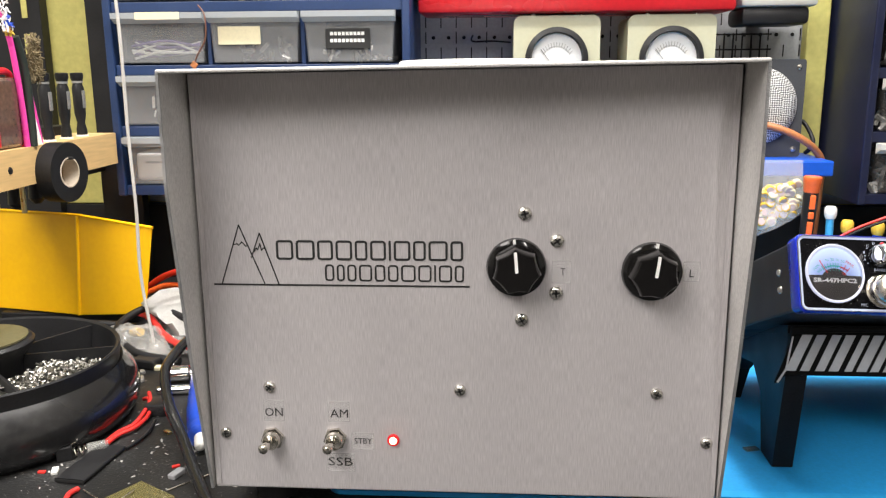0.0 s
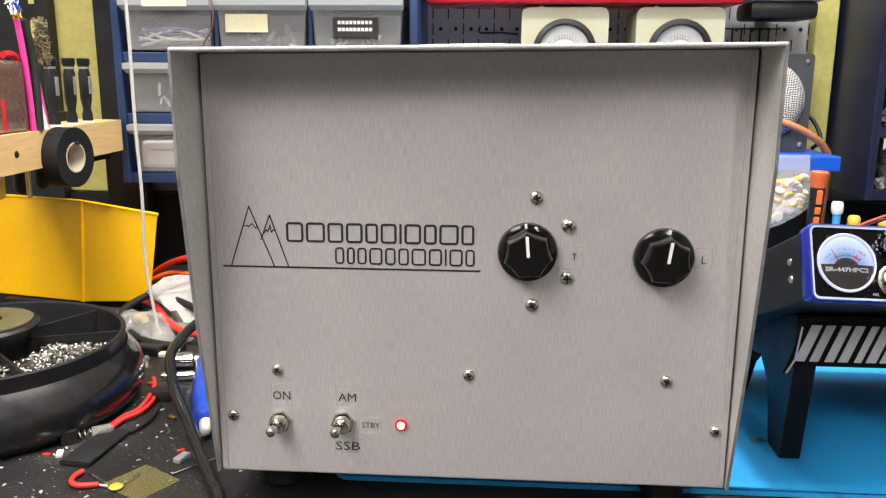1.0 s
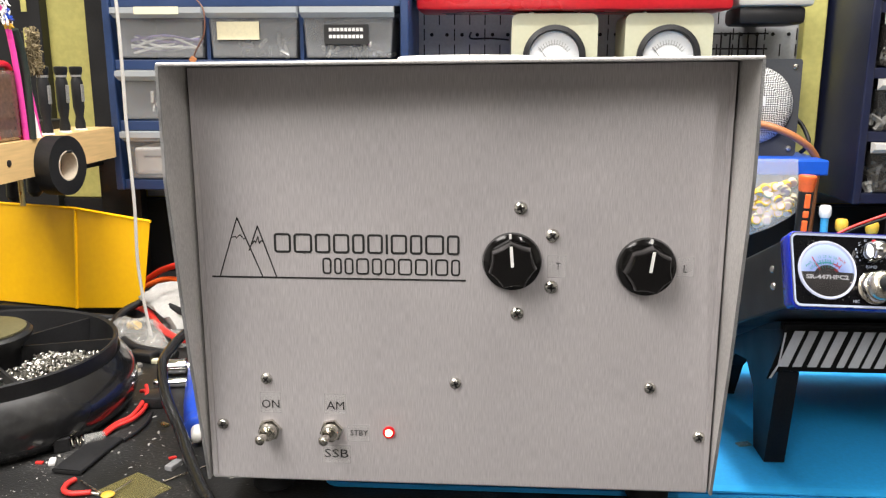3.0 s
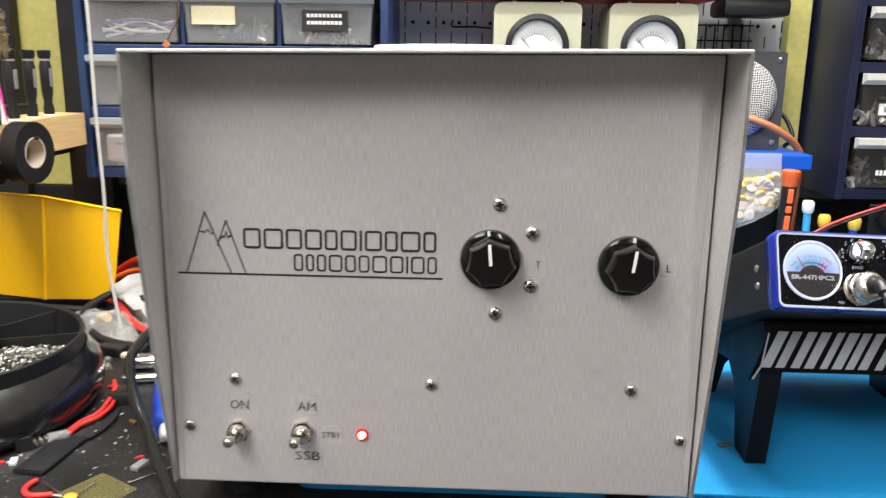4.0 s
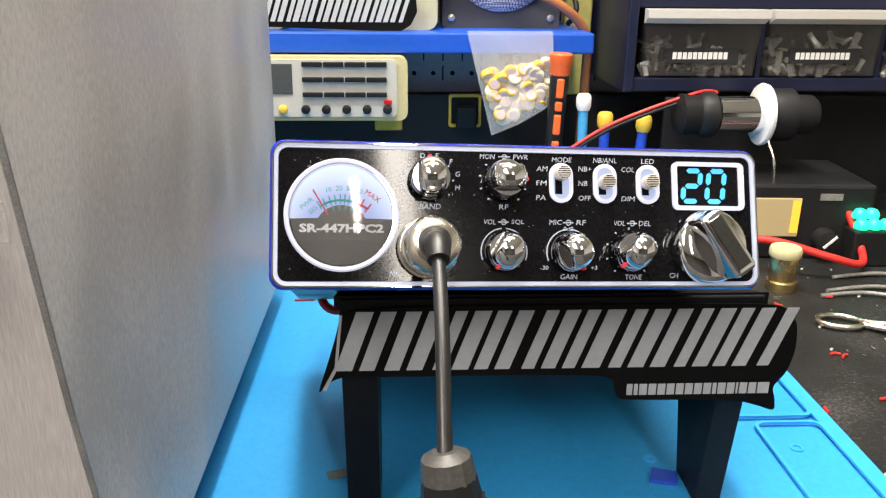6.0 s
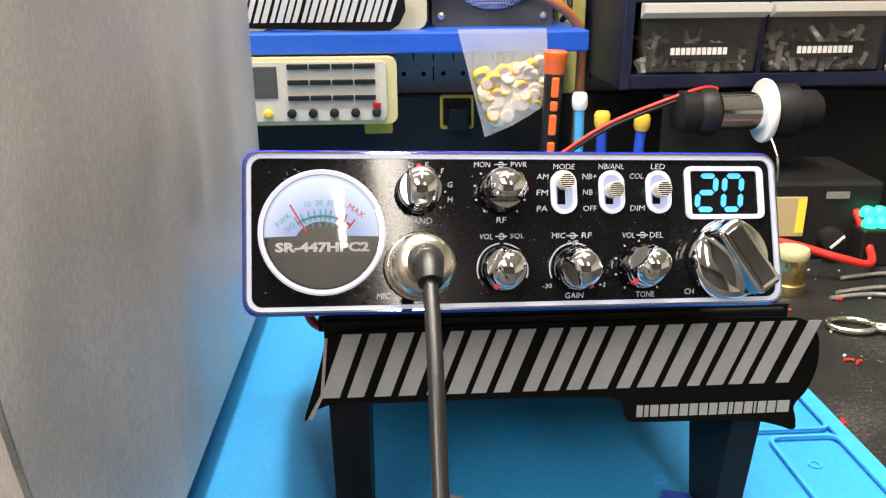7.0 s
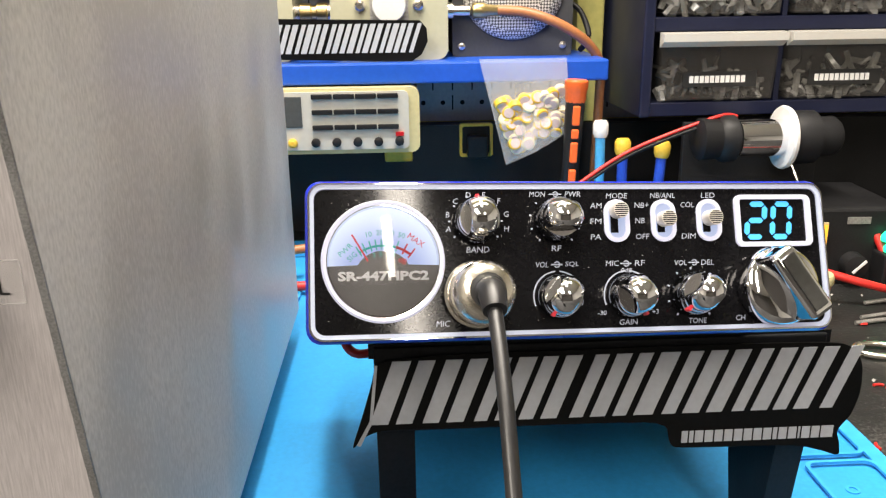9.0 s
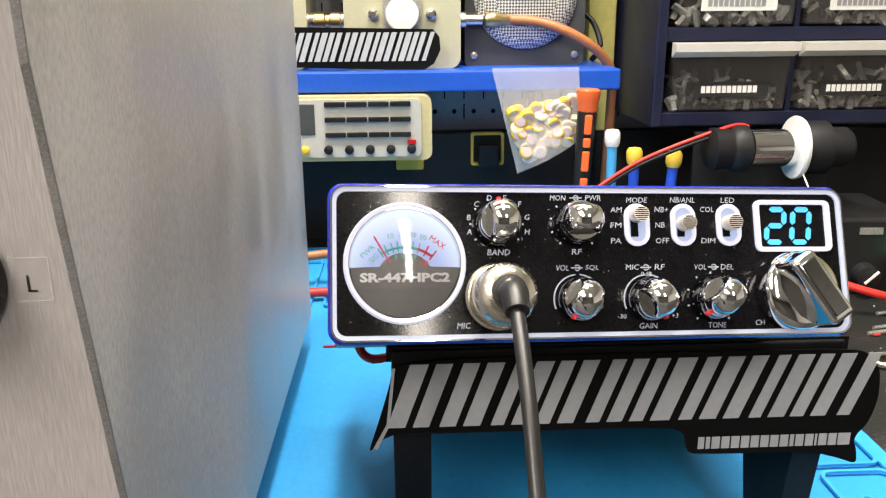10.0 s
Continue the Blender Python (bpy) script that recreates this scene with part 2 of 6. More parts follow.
M_LEADGREY = mat("lettering_white", (0.86, 0.86, 0.88), 0.45, 0, 0.04)

# ---- building helpers ----


def thing(name, label, category, m=None, group="", kind=""):
    ob = new(name)
    ob.empty_display_size = 0.01
    ob.matrix_world = m or Matrix()
    return tagged(ob, label, category, group, kind)


def part(name, bm, material, parent=None, label="", smooth=None):
    """Links a bmesh as one mesh object under a thing or a part."""
    me = bpy.data.meshes.new(name)
    bmesh.ops.recalc_face_normals(bm, faces=bm.faces)
    bm.to_mesh(me)
    bm.free()
    me.materials.append(material)
    if smooth:
        for p in me.polygons:
            p.use_smooth = True
        me.set_sharp_from_angle(angle=radians(smooth))
    ob = new(name, me)
    ob.parent = parent
    if label:
        ob["label"] = label
    return ob


def solo(name, bm, material, label, category, m=None, group="", kind="", smooth=None):
    """A thing that is one mesh."""
    ob = part(name, bm, material, None, "", smooth)
    ob.matrix_world = m or Matrix()
    return tagged(ob, label, category, group, kind)


def box(bm, x0, x1, y0, y1, z0, z1, bevel=0.0, seg=2):
    r = bmesh.ops.create_cube(bm, size=1.0)
    vs = r["verts"]
    for v in vs:
        v.co = ((x0 + x1) / 2 + v.co.x * (x1 - x0), (y0 + y1) / 2 + v.co.y * (y1 - y0), (z0 + z1) / 2 + v.co.z * (z1 - z0))
    if bevel:
        es = list({e for v in vs for e in v.link_edges})
        bmesh.ops.bevel(bm, geom=es, offset=bevel, segments=seg, profile=0.5, affect="EDGES")
    return bm


def B(*a, **k):
    return box(bmesh.new(), *a, **k)


def lathe(profile, m=None, seg=28, bm=None, cap=True):
    """Turns (radius, height) pairs about the local z axis."""
    bm = bm or bmesh.new()
    m = m or Matrix()
    rings = []
    for r, h in profile:
        rings.append([bm.verts.new(m @ Vector((r * math.cos(2 * math.pi * i / seg), r * math.sin(2 * math.pi * i / seg), h))) for i in range(seg)])
    for a, b in zip(rings, rings[1:]):
        for i in range(seg):
            j = (i + 1) % seg
            bm.faces.new((a[i], a[j], b[j], b[i]))
    if cap:
        bm.faces.new(rings[0][::-1])
        bm.faces.new(rings[-1])
    return bm


def ringed(profile, m=None, seg=28):
    """A turned shape with a closed profile, such as a ring."""
    return lathe(profile + profile[:1], m, seg, None, False)


def spline(pts, n=8):
    """A smooth line through the points."""
    pts = [Vector(p) for p in pts]
    out = []
    for i in range(len(pts) - 1):
        p0, p1, p2, p3 = pts[max(0, i - 1)], pts[i], pts[i + 1], pts[min(len(pts) - 1, i + 2)]
        for k in range(n):
            t = k / n
            out.append(0.5 * ((2 * p1) + (p2 - p0) * t + (2 * p0 - 5 * p1 + 4 * p2 - p3) * t * t + (3 * p1 - p0 - 3 * p2 + p3) * t ** 3))
    out.append(pts[-1])
    return out


def tube(pts, r, seg=8, n=8, bm=None, smooth_path=True):
    bm = bm or bmesh.new()
    line = spline(pts, n) if smooth_path else [Vector(p) for p in pts]
    up = Vector((0.13, 0.21, 0.97)).normalized()
    rings = []
    for i, p in enumerate(line):
        d = (line[min(i + 1, len(line) - 1)] - line[max(i - 1, 0)]).normalized()
        s = d.cross(up)
        if s.length < 0.05:
            s = d.cross(Vector((1, 0, 0)))
        s.normalize()
        u = s.cross(d)
        rr = r[0] + (r[1] - r[0]) * i / (len(line) - 1) if isinstance(r, tuple) else r
        rings.append([bm.verts.new(p + rr * (math.cos(2 * math.pi * k / seg) * s + math.sin(2 * math.pi * k / seg) * u)) for k in range(seg)])
    for a, b in zip(rings, rings[1:]):
        for i in range(seg):
            j = (i + 1) % seg
            bm.faces.new((a[i], a[j], b[j], b[i]))
    bm.faces.new(rings[0][::-1])
    bm.faces.new(rings[-1])
    return bm


def prism(outline, a, b, axis="y", bm=None):
    """Extrudes a flat outline (two coordinates) from a to b along an axis."""
    bm = bm or bmesh.new()
    put = {"y": lambda p, d: (p[0], d, p[1]), "x": lambda p, d: (d, p[0], p[1]), "z": lambda p, d: (p[0], p[1], d)}[axis]
    lo = [bm.verts.new(put(p, a)) for p in outline]
    hi = [bm.verts.new(put(p, b)) for p in outline]
    bm.faces.new(lo[::-1])
    bm.faces.new(hi)
    for i in range(len(outline)):
        j = (i + 1) % len(outline)
        bm.faces.new((lo[i], lo[j], hi[j], hi[i]))
    return bm


def rrect(w, h, r, n=5, cx=0.0, cz=0.0):
    """The outline of a rectangle with round corners."""
    out = []
    for sx, sz, a0 in ((1, -1, -90), (1, 1, 0), (-1, 1, 90), (-1, -1, 180)):
        for k in range(n + 1):
            a = radians(a0 + 90 * k / n)
            out.append((cx + sx * (w / 2 - r) + r * math.cos(a), cz + sz * (h / 2 - r) + r * math.sin(a)))
    return out


def frame_ring(outer, inner, y0, y1, bm=None):
    """A frame between two outlines of the same count, from depth y0 to y1."""
    bm = bm or bmesh.new()
    n = len(outer)
    rows = [[bm.verts.new((p[0], y, p[1])) for p in o] for o, y in ((outer, y0), (outer, y1), (inner, y1), (inner, y0))]
    for k in range(4):
        a, b = rows[k], rows[(k + 1) % 4]
        for i in range(n):
            j = (i + 1) % n
            bm.faces.new((a[i], a[j], b[j], b[i]))
    return bm


def stroke(pts, w, y0, y1, bm=None):
    """A flat line of width w through (x, z) points, between depths y0 and y1."""
    bm = bm or bmesh.new()
    for (ax, az), (bx, bz) in zip(pts, pts[1:]):
        d = Vector((bx - ax, bz - az)).normalized() * w / 2
        n = Vector((-d.y, d.x))
        q = [(ax - d.x * 0.6 + n.x, az - d.y * 0.6 + n.y), (bx + d.x * 0.6 + n.x, bz + d.y * 0.6 + n.y),
             (bx + d.x * 0.6 - n.x, bz + d.y * 0.6 - n.y), (ax - d.x * 0.6 - n.x, az - d.y * 0.6 - n.y)]
        prism(q, y0, y1, "y", bm)
    return bm


def lettering(body, cx, cz, h, y, width=0.0, lean=0.0, turn=0.0, bm=None, bold=0.0):
    """Letters of cap height h centred at (cx, cz), standing in the plane y, read from the front."""
    cu = bpy.data.curves.new("lettering", "FONT")
    cu.body, cu.size, cu.resolution_u, cu.offset = body, 1.0, 2, bold
    tmp = bpy.data.objects.new("lettering", cu)
    scene.collection.objects.link(tmp)
    bpy.context.view_layer.update()
    me = bpy.data.meshes.new_from_object(tmp.evaluated_get(bpy.context.evaluated_depsgraph_get()))
    bpy.data.objects.remove(tmp)
    xs, ys = [v.co.x for v in me.vertices], [v.co.y for v in me.vertices]
    x0, x1, y0, y1 = min(xs), max(xs), min(ys), max(ys)
    s = h / (y1 - y0)
    sx = width / (x1 - x0) if width else s
    c, n = math.cos(radians(turn)), math.sin(radians(turn))
    for v in me.vertices:
        a, b = (v.co.x - (x0 + x1) / 2) * sx, (v.co.y - (y0 + y1) / 2) * s
        a += b * lean
        v.co = (cx + a * c - b * n, y, cz + a * n + b * c)
    bm = bm or bmesh.new()
    bm.from_mesh(me)
    bpy.data.meshes.remove(me)
    return bm


FRONT = pose(0, 0, 0, 90, 0, 0)          # turns a lathe's axis towards the viewer (-y)


def at(x, y, z):
    return Matrix.Translation((x, y, z))


# ---- the setting ----
# floor, ceiling and all walls but the north are unseen, added to close the room
tagged(part("floor", B(-2.2, 2.4, -3.4, 1.3, -0.95, -0.9), M_FLOOR), "grey workshop floor", "floor", kind="structure")
tagged(part("ceiling", B(-2.2, 2.4, -3.4, 1.3, 1.55, 1.6), M_CEIL), "white painted ceiling", "ceiling", kind="structure")
tagged(part("wall_north", B(-2.2, 2.4, 1.215, 1.3, -0.9, 1.55), M_OLIVE), "olive yellow painted wall behind the bench", "wall", kind="structure")
# unseen wall, kept dark to deepen reflections in the chrome and faceplate
tagged(part("wall_south", B(-2.2, 2.4, -3.4, -3.3, -0.9, 1.55), M_DARKWALL), "unseen plain dark wall, added for reflections", "wall", kind="structure")
tagged(part("wall_west", B(-2.2, -2.1, -3.3, 1.215, -0.9, 1.55), M_ROOMWALL), "plain light wall", "wall", kind="structure")
tagged(part("wall_east", B(2.3, 2.4, -3.3, 1.215, -0.9, 1.55), M_ROOMWALL), "plain light wall", "wall", kind="structure")

bench = thing("workbench", "worn black workbench with scattered debris", "workbench")
part("benchtop", B(-1.3, 1.5, -0.12, 1.213, -0.035, 0.0, bevel=0.003), M_TABLE, bench)
for lx in (-1.2, 1.4):
    for ly in (-0.02, 1.1):
        part("leg", B(lx - 0.04, lx + 0.04, ly - 0.04, ly + 0.04, -0.9, -0.035, bevel=0.004), M_BLACK, bench)

# silicone mat with raised trays at its edge
smat = thing("silicone_work_mat", "bright blue silicone work mat on the bench", "mat")
part("sheet", prism(rrect(0.61, 0.560, 0.012, 5, 0.205, 0.825), 0.0005, 0.004, "z"), M_MAT, smat)
part("border", frame_ring(rrect(0.61, 0.560, 0.012, 5), rrect(0.592, 0.542, 0.008, 5), 0, 0.0015), M_MATRIB, smat).matrix_local = pose(0.205, 0.825, 0.0055, 90, 0, 0)
for (x0, x1, y0, y1) in ((0.462, 0.502, 0.560, 0.667), (0.444, 0.502, 0.672, 0.800), (-0.06, 0.16, 0.935, 1.06), (0.17, 0.34, 0.935, 1.06), (0.35, 0.49, 0.90, 1.06)):
    w, h = x1 - x0, y1 - y0
    t = frame_ring(rrect(w, h, 0.006, 4), rrect(w - 0.004, h - 0.004, 0.005, 4), 0, 0.0016)
    part("tray_rib", t, M_MATRIB, smat).matrix_local = pose((x0 + x1) / 2, (y0 + y1) / 2, 0.0056, 90, 0, 0)
for hx, hy in ((0.478, 0.643), (0.394, 0.636), (0.30, 0.80)):
    part("screw_pit", ringed([(0.0022, 0), (0.0036, 0), (0.0036, 0.0008), (0.0022, 0.0008)], at(hx, hy, 0.004), 18), M_MATRIB, smat)

# ---- the amplifier ----
XL, XR, PY, ZB, ZT = -0.168, 0.169, 0.500, 0.029, 0.306
amp = thing("linear_amplifier", "brushed aluminium linear amplifier box standing on rubber feet", "amplifier", at(0, 0, 0))
LIP = [(0.8600, ZB), (0.4985, ZB), (0.4770, 0.131), (0.4600, 0.240), (0.4595, ZT), (0.8600, ZT)]
for nm, xa, xb in (("side_sheet", XL - 0.0008, XL + 0.0008), ("side_sheet", XR - 0.0008, XR + 0.0008)):
    part(nm, prism(LIP, xa, xb, "x"), M_SHEET, amp)
    edge = bmesh.new()
    for (ya, za), (yb, zb) in zip(LIP[1:4], LIP[2:5]):
        n = max(3, int((zb - za) / 0.009))
        for i in range(n):
            t0, t1 = i / n, (i + 1) / n
            k = 0.00022 * random.random()
            p0, p1 = ya + (yb - ya) * t0, ya + (yb - ya) * t1
            q0, q1 = za + (zb - za) * t0, za + (zb - za) * t1 - 0.00004
            prism([(p0 - 0.0003 - k, q0), (p0 + 0.0004, q0), (p1 + 0.0004, q1), (p1 - 0.0003 - k * 0.5, q1)], xa - 0.0001, xb + 0.0001, "x", edge)
    part("cut_edge", edge, M_CUT, amp, "rough bright cut metal edge")
tb = prism([(XL - 0.0008, 0.4590), (XR + 0.0008, 0.4590), (XR + 0.0008, 0.8600), (XL - 0.0008, 0.8600)], ZT - 0.0006, ZT + 0.0016, "z")
bmesh.ops.bevel(tb, geom=tb.edges[:], offset=0.0008, segments=2, profile=0.5, affect="EDGES")
part("top_sheet", tb, M_SHEET, amp)
part("front_panel", B(XL + 0.0023, XR - 0.0023, PY, PY + 0.003, ZB + 0.001, ZT - 0.0012, bevel=0.0004), M_BRUSH, amp, "vertically brushed aluminium front panel")
for xa, xb in ((XL + 0.0024, XL + 0.0062), (XR - 0.0062, XR - 0.0024)):
    part("panel_flange", B(xa, xb, PY - 0.0008, PY - 0.0001, ZB + 0.003, ZT - 0.0016, bevel=0.0003), M_BRUSH, amp)
part("bottom_sheet", B(XL + 0.002, XR - 0.002, PY + 0.0032, 0.858, ZB - 0.001, ZB + 0.0008), M_SHEET, amp)
part("back_panel", B(XL + 0.001, XR - 0.001, 0.857, 0.859, ZB + 0.001, ZT - 0.001), M_SHEET, amp)
# the case is a little out of true: its top leans to one side, and one side closes in towards the front
for ob in amp.children:
    for v in ob.data.vertices:
        v.co.z += (0.0114 * v.co.x - 0.0003) * max(0.0, (v.co.z - ZB) / (ZT - ZB))
        near = (0.86 - v.co.y) / 0.40
        if v.co.x > 0.15:
            v.co.x -= near * (0.0012 + 0.0008 * (v.co.z - ZB) / (ZT - ZB))
        elif v.co.x < -0.15:
            v.co.x += near * 0.0006
for fx, fy in ((-0.135, 0.54), (0.135, 0.54), (-0.135, 0.82), (0.135, 0.82)):
    part("rubber_foot", lathe([(0.013, 0.0045), (0.015, 0.006), (0.017, ZB - 0.001)], at(fx, fy, 0), 20), M_RUBBER, amp, smooth=40)


def pan_screw(parent, x, z, r=0.0044, turn=20.0, name="panel_screw"):
    """A domed cross-head screw on the panel."""
    m = at(x, PY, z) @ FRONT
    s = part(name, lathe([(r, -0.0002), (r, 0.0007), (r * 0.86, 0.0017), (r * 0.5, 0.0023), (0.0002, 0.0025)], m, 20), M_SCREW, parent, smooth=50)
    b = bmesh.new()
    for a in (turn, turn + 90):
        c, n = math.cos(radians(a)), math.sin(radians(a))
        q = [(x + c * u * r * 0.55 - n * w * r * 0.13, z + n * u * r * 0.55 + c * w * r * 0.13) for u, w in ((-1, -1), (1, -1), (1, 1), (-1, 1))]
        prism(q, PY - 0.00262, PY - 0.0019, "y", b)
    part("cross_slot", b, M_HOLE, s)


for x, z, a in ((0.040, 0.218, 15), (0.060, 0.201, 40), (0.060, 0.168, 5), (0.039, 0.150, 30), (-0.125, 0.102, 50), (0.0, 0.102, 20),
                (0.125, 0.102, 65), (-0.156, 0.069, 10), (0.158, 0.069, 35)):
    pan_screw(amp, x, z, 0.0040 if x < 0.035 or x > 0.1 else 0.0044, a)


def fluted_knob(x, z, turn, name):
    """A large seven-fluted instrument knob with a white pointer line."""
    kb = part(name, lathe([(0.0182, 0.0002), (0.0186, 0.002), (0.0178, 0.0045), (0.0150, 0.0062)], at(x, PY, z) @ FRONT, 40), M_KNOB, amp, "glossy black fluted knob with a white pointer", 40)
    n = 84
    rings = []
    b = bmesh.new()
    for h, r0, dep in ((0.0055, 0.0158, 0.0016), (0.0130, 0.0150, 0.0020), (0.0165, 0.0143, 0.0022), (0.0172, 0.0134, 0.0020)):
        ring = []
        for i in range(n):
            a = 2 * math.pi * i / n
            k = (7 * a / (2 * math.pi)) % 1.0
            r = r0 - dep * math.sin(math.pi * k) ** 0.8
            ring.append(b.verts.new((x + r * math.sin(a + radians(turn)), PY - h, z + r * math.cos(a + radians(turn)))))
        rings.append(ring)
    for p, q in zip(rings, rings[1:]):
        for i in range(n):
            j = (i + 1) % n
            b.faces.new((p[i], p[j], q[j], q[i]))
    b.faces.new(rings[-1])
    part("grip", b, M_KNOB, kb, smooth=35)
    c, s = math.cos(radians(turn)), math.sin(radians(turn))
    part("pointer_line", stroke([(x + s * 0.0005, z + c * 0.0005), (x + s * 0.0122, z + c * 0.0122)], 0.0019, PY - 0.0176, PY - 0.0170), M_WHITE, kb, "white line")
    part("index_mark", stroke([(x + s * 0.0152, z + c * 0.0152), (x + s * 0.0175, z + c * 0.0175)], 0.0016, PY - 0.0062, PY - 0.0040), M_WHITE, kb, "white mark")


fluted_knob(0.0352, 0.1845, -5, "tune_knob")
fluted_knob(0.1180, 0.1825, 7, "load_knob")


def toggle(x, z, name):
    sw = part(name, lathe([(0.0078, 0.0001), (0.0078, 0.0026), (0.0070, 0.0030)], at(x, PY, z) @ FRONT @ pose(0, 0, 0, 0, 0, 12), 6), M_TOGGLE, amp, "nickel toggle switch", 30)
    part("bushing", lathe([(0.0056, 0.0028), (0.0058, 0.0036), (0.0054, 0.0044), (0.0058, 0.0052), (0.0054, 0.0060), (0.0058, 0.0068), (0.0054, 0.0078), (0.0046, 0.0086), (0.0030, 0.0082)],
                          at(x, PY, z) @ FRONT, 24), M_TOGGLE, sw, smooth=40)
    part("lever", lathe([(0.0021, 0.0), (0.0025, 0.003), (0.0033, 0.0075), (0.0034, 0.0090), (0.0025, 0.0102), (0.0006, 0.0108)],
                        at(x, PY - 0.0075, z) @ pose(0, 0, 0, 97, 0, -18), 16), M_TOGGLE, sw, smooth=50)


toggle(-0.1245, 0.0660, "power_switch")
toggle(-0.0825, 0.0668, "mode_switch")
led = part("indicator_lamp", ringed([(0.0026, 0.0001), (0.0040, 0.0001), (0.0040, 0.0016), (0.0026, 0.0020)], at(-0.0440, PY, 0.0665) @ FRONT, 24), G_RED, amp, "lit red indicator lamp", 50)
part("lens", lathe([(0.0025, 0.0003), (0.0024, 0.0026), (0.0015, 0.0036), (0.0003, 0.0040)], at(-0.0440, PY, 0.0665) @ FRONT, 20), G_HOT, led, smooth=60)

for txt, x, z, h, w, fx0, fx1, fz0, fz1 in (("ON", -0.1230, 0.0843, 0.0060, 0.0118, -0.1300, -0.1160, 0.0780, 0.0925), ("AM", -0.0795, 0.0843, 0.0058, 0.0118, -0.0870, -0.0725, 0.0785, 0.0925),
                                          ("SSB", -0.0796, 0.0500, 0.0060, 0.0162, -0.0885, -0.0700, 0.0430, 0.0560), ("STBY", -0.0640, 0.0652, 0.0040, 0.0118, -0.0718, -0.0570, 0.0590, 0.0708),
                                          ("T", 0.0640, 0.1815, 0.0045, 0.0030, 0.0572, 0.0690, 0.1740, 0.1885), ("L", 0.1425, 0.1812, 0.0048, 0.0026, 0.1372, 0.1476, 0.1760, 0.1885)):
    tp = part("label_tape", prism([(fx0, fz0), (fx1, fz0), (fx1, fz1), (fx0, fz1)], PY - 0.00012, PY - 0.00004), M_LABELFILM, amp, "clear label tape")
    part("tape_edge", frame_ring(rrect(fx1 - fx0, fz1 - fz0, 0.0005, 2, (fx0 + fx1) / 2, (fz0 + fz1) / 2), rrect(fx1 - fx0 - 0.0006, fz1 - fz0 - 0.0006, 0.0004, 2, (fx0 + fx1) / 2, (fz0 + fz1) / 2), PY - 0.00024, PY - 0.00013), M_TAPEEDGE, tp)
    part("lettering", lettering(txt, x, z, h, PY - 0.00030, w), M_INK, tp)

# printed emblem: two peaks on a line, with two rows of plain outlines
y0, y1 = PY - 0.00035, PY - 0.00005
part("emblem_line", stroke([(-0.1570, 0.1712), (0.0060, 0.1712)], 0.0011, y0, y1), M_INK, amp, "black printed line")
pk = stroke([(-0.1522, 0.1712), (-0.1392, 0.2098), (-0.1240, 0.1712)], 0.00075, y0, y1)
stroke([(-0.1322, 0.1888), (-0.1262, 0.2046), (-0.1150, 0.1712)], 0.00075, y0, y1, pk)
stroke([(-0.1434, 0.1970), (-0.1408, 0.1978), (-0.1400, 0.1966), (-0.1378, 0.1990), (-0.1352, 0.1960), (-0.1344, 0.1972)], 0.0006, y0, y1, pk)
stroke([(-0.1300, 0.1930), (-0.1286, 0.1952), (-0.1278, 0.1938), (-0.1262, 0.1980), (-0.1254, 0.1934), (-0.1242, 0.1952), (-0.1230, 0.1944)], 0.0006, y0, y1, pk)
part("mountain_outline", pk, M_INK, amp, "black printed mountain outline")


def emblem_row(x0, x1, z0, z1, widths, w):
    """A row of plain round-cornered outlines of uneven width."""
    gap = 0.0017
    k = (x1 - x0 - gap * (len(widths) - 1)) / sum(widths)
    x, h = x0, z1 - z0
    for c in widths:
        e = x + c * k
        r = 0.0022
        xc, zc = (x + e) / 2, (z0 + z1) / 2
        if c < 0.3:
            figure = stroke([(xc, z0 + w * 0.3), (xc, z1 - w * 0.3)], w, y0, y1)
        else:
            figure = frame_ring(rrect(e - x, h, r, 6, xc, zc), rrect(e - x - 2 * w, h - 2 * w, r - w, 6, xc, zc), y0, y1)
        part("emblem_outline", figure, M_INK, amp)
        x = e + gap


emblem_row(-0.1160, 0.0022, 0.1876, 0.2003, (1.1, 1.2, 1, 1.05, 0.8, 1, 0.15, 1.05, 0.8, 1.2, 0.8), 0.0014)
emblem_row(-0.0852, 0.0027, 0.1740, 0.1848, (0.7, 0.6, 0.7, 1, 0.8, 0.8, 1.1, 1, 0.15, 1, 0.7), 0.0011)
part("carry_strap", tube([(-0.046, 0.60, 0.3078), (-0.042, 0.60, 0.3095), (0.0, 0.60, 0.3105), (0.048, 0.60, 0.3100), (0.056, 0.60, 0.3078)], 0.0016, 8), M_WHITE, amp, "white carrying strap on the top")

# ---- the stand ----
stand = thing("radio_stand", "black sloped stand with arched legs under the radio", "stand", at(0.326, 0.585, 0))
SIDE = [(0.000, 0.121), (0.001, 0.085), (0.013, 0.0042), (0.040, 0.0042), (0.052, 0.050), (0.075, 0.066), (0.105, 0.060), (0.130, 0.040), (0.150, 0.0042),
        (0.180, 0.0042), (0.192, 0.046), (0.192, 0.060)]
for nm, xa in (("side_leg", -0.0905), ("side_leg", 0.0790)):
    part(nm, prism(SIDE, xa, xa + (0.0155 if xa < 0 else 0.0125), "x"), M_STAND, stand)
part("top_plate", prism([(-0.001, 0.1225), (-0.001, 0.1165), (0.200, 0.0500), (0.200, 0.0560)], -0.0925, 0.0935, "x"), M_STAND, stand)
part("front_apron", B(-0.0905, 0.0915, -0.0025, 0.004, 0.0845, 0.1215, bevel=0.0008), M_STAND, stand)
part("rear_apron", B(-0.075, 0.076, 0.186, 0.192, 0.028, 0.052, bevel=0.0008), M_STAND, stand)

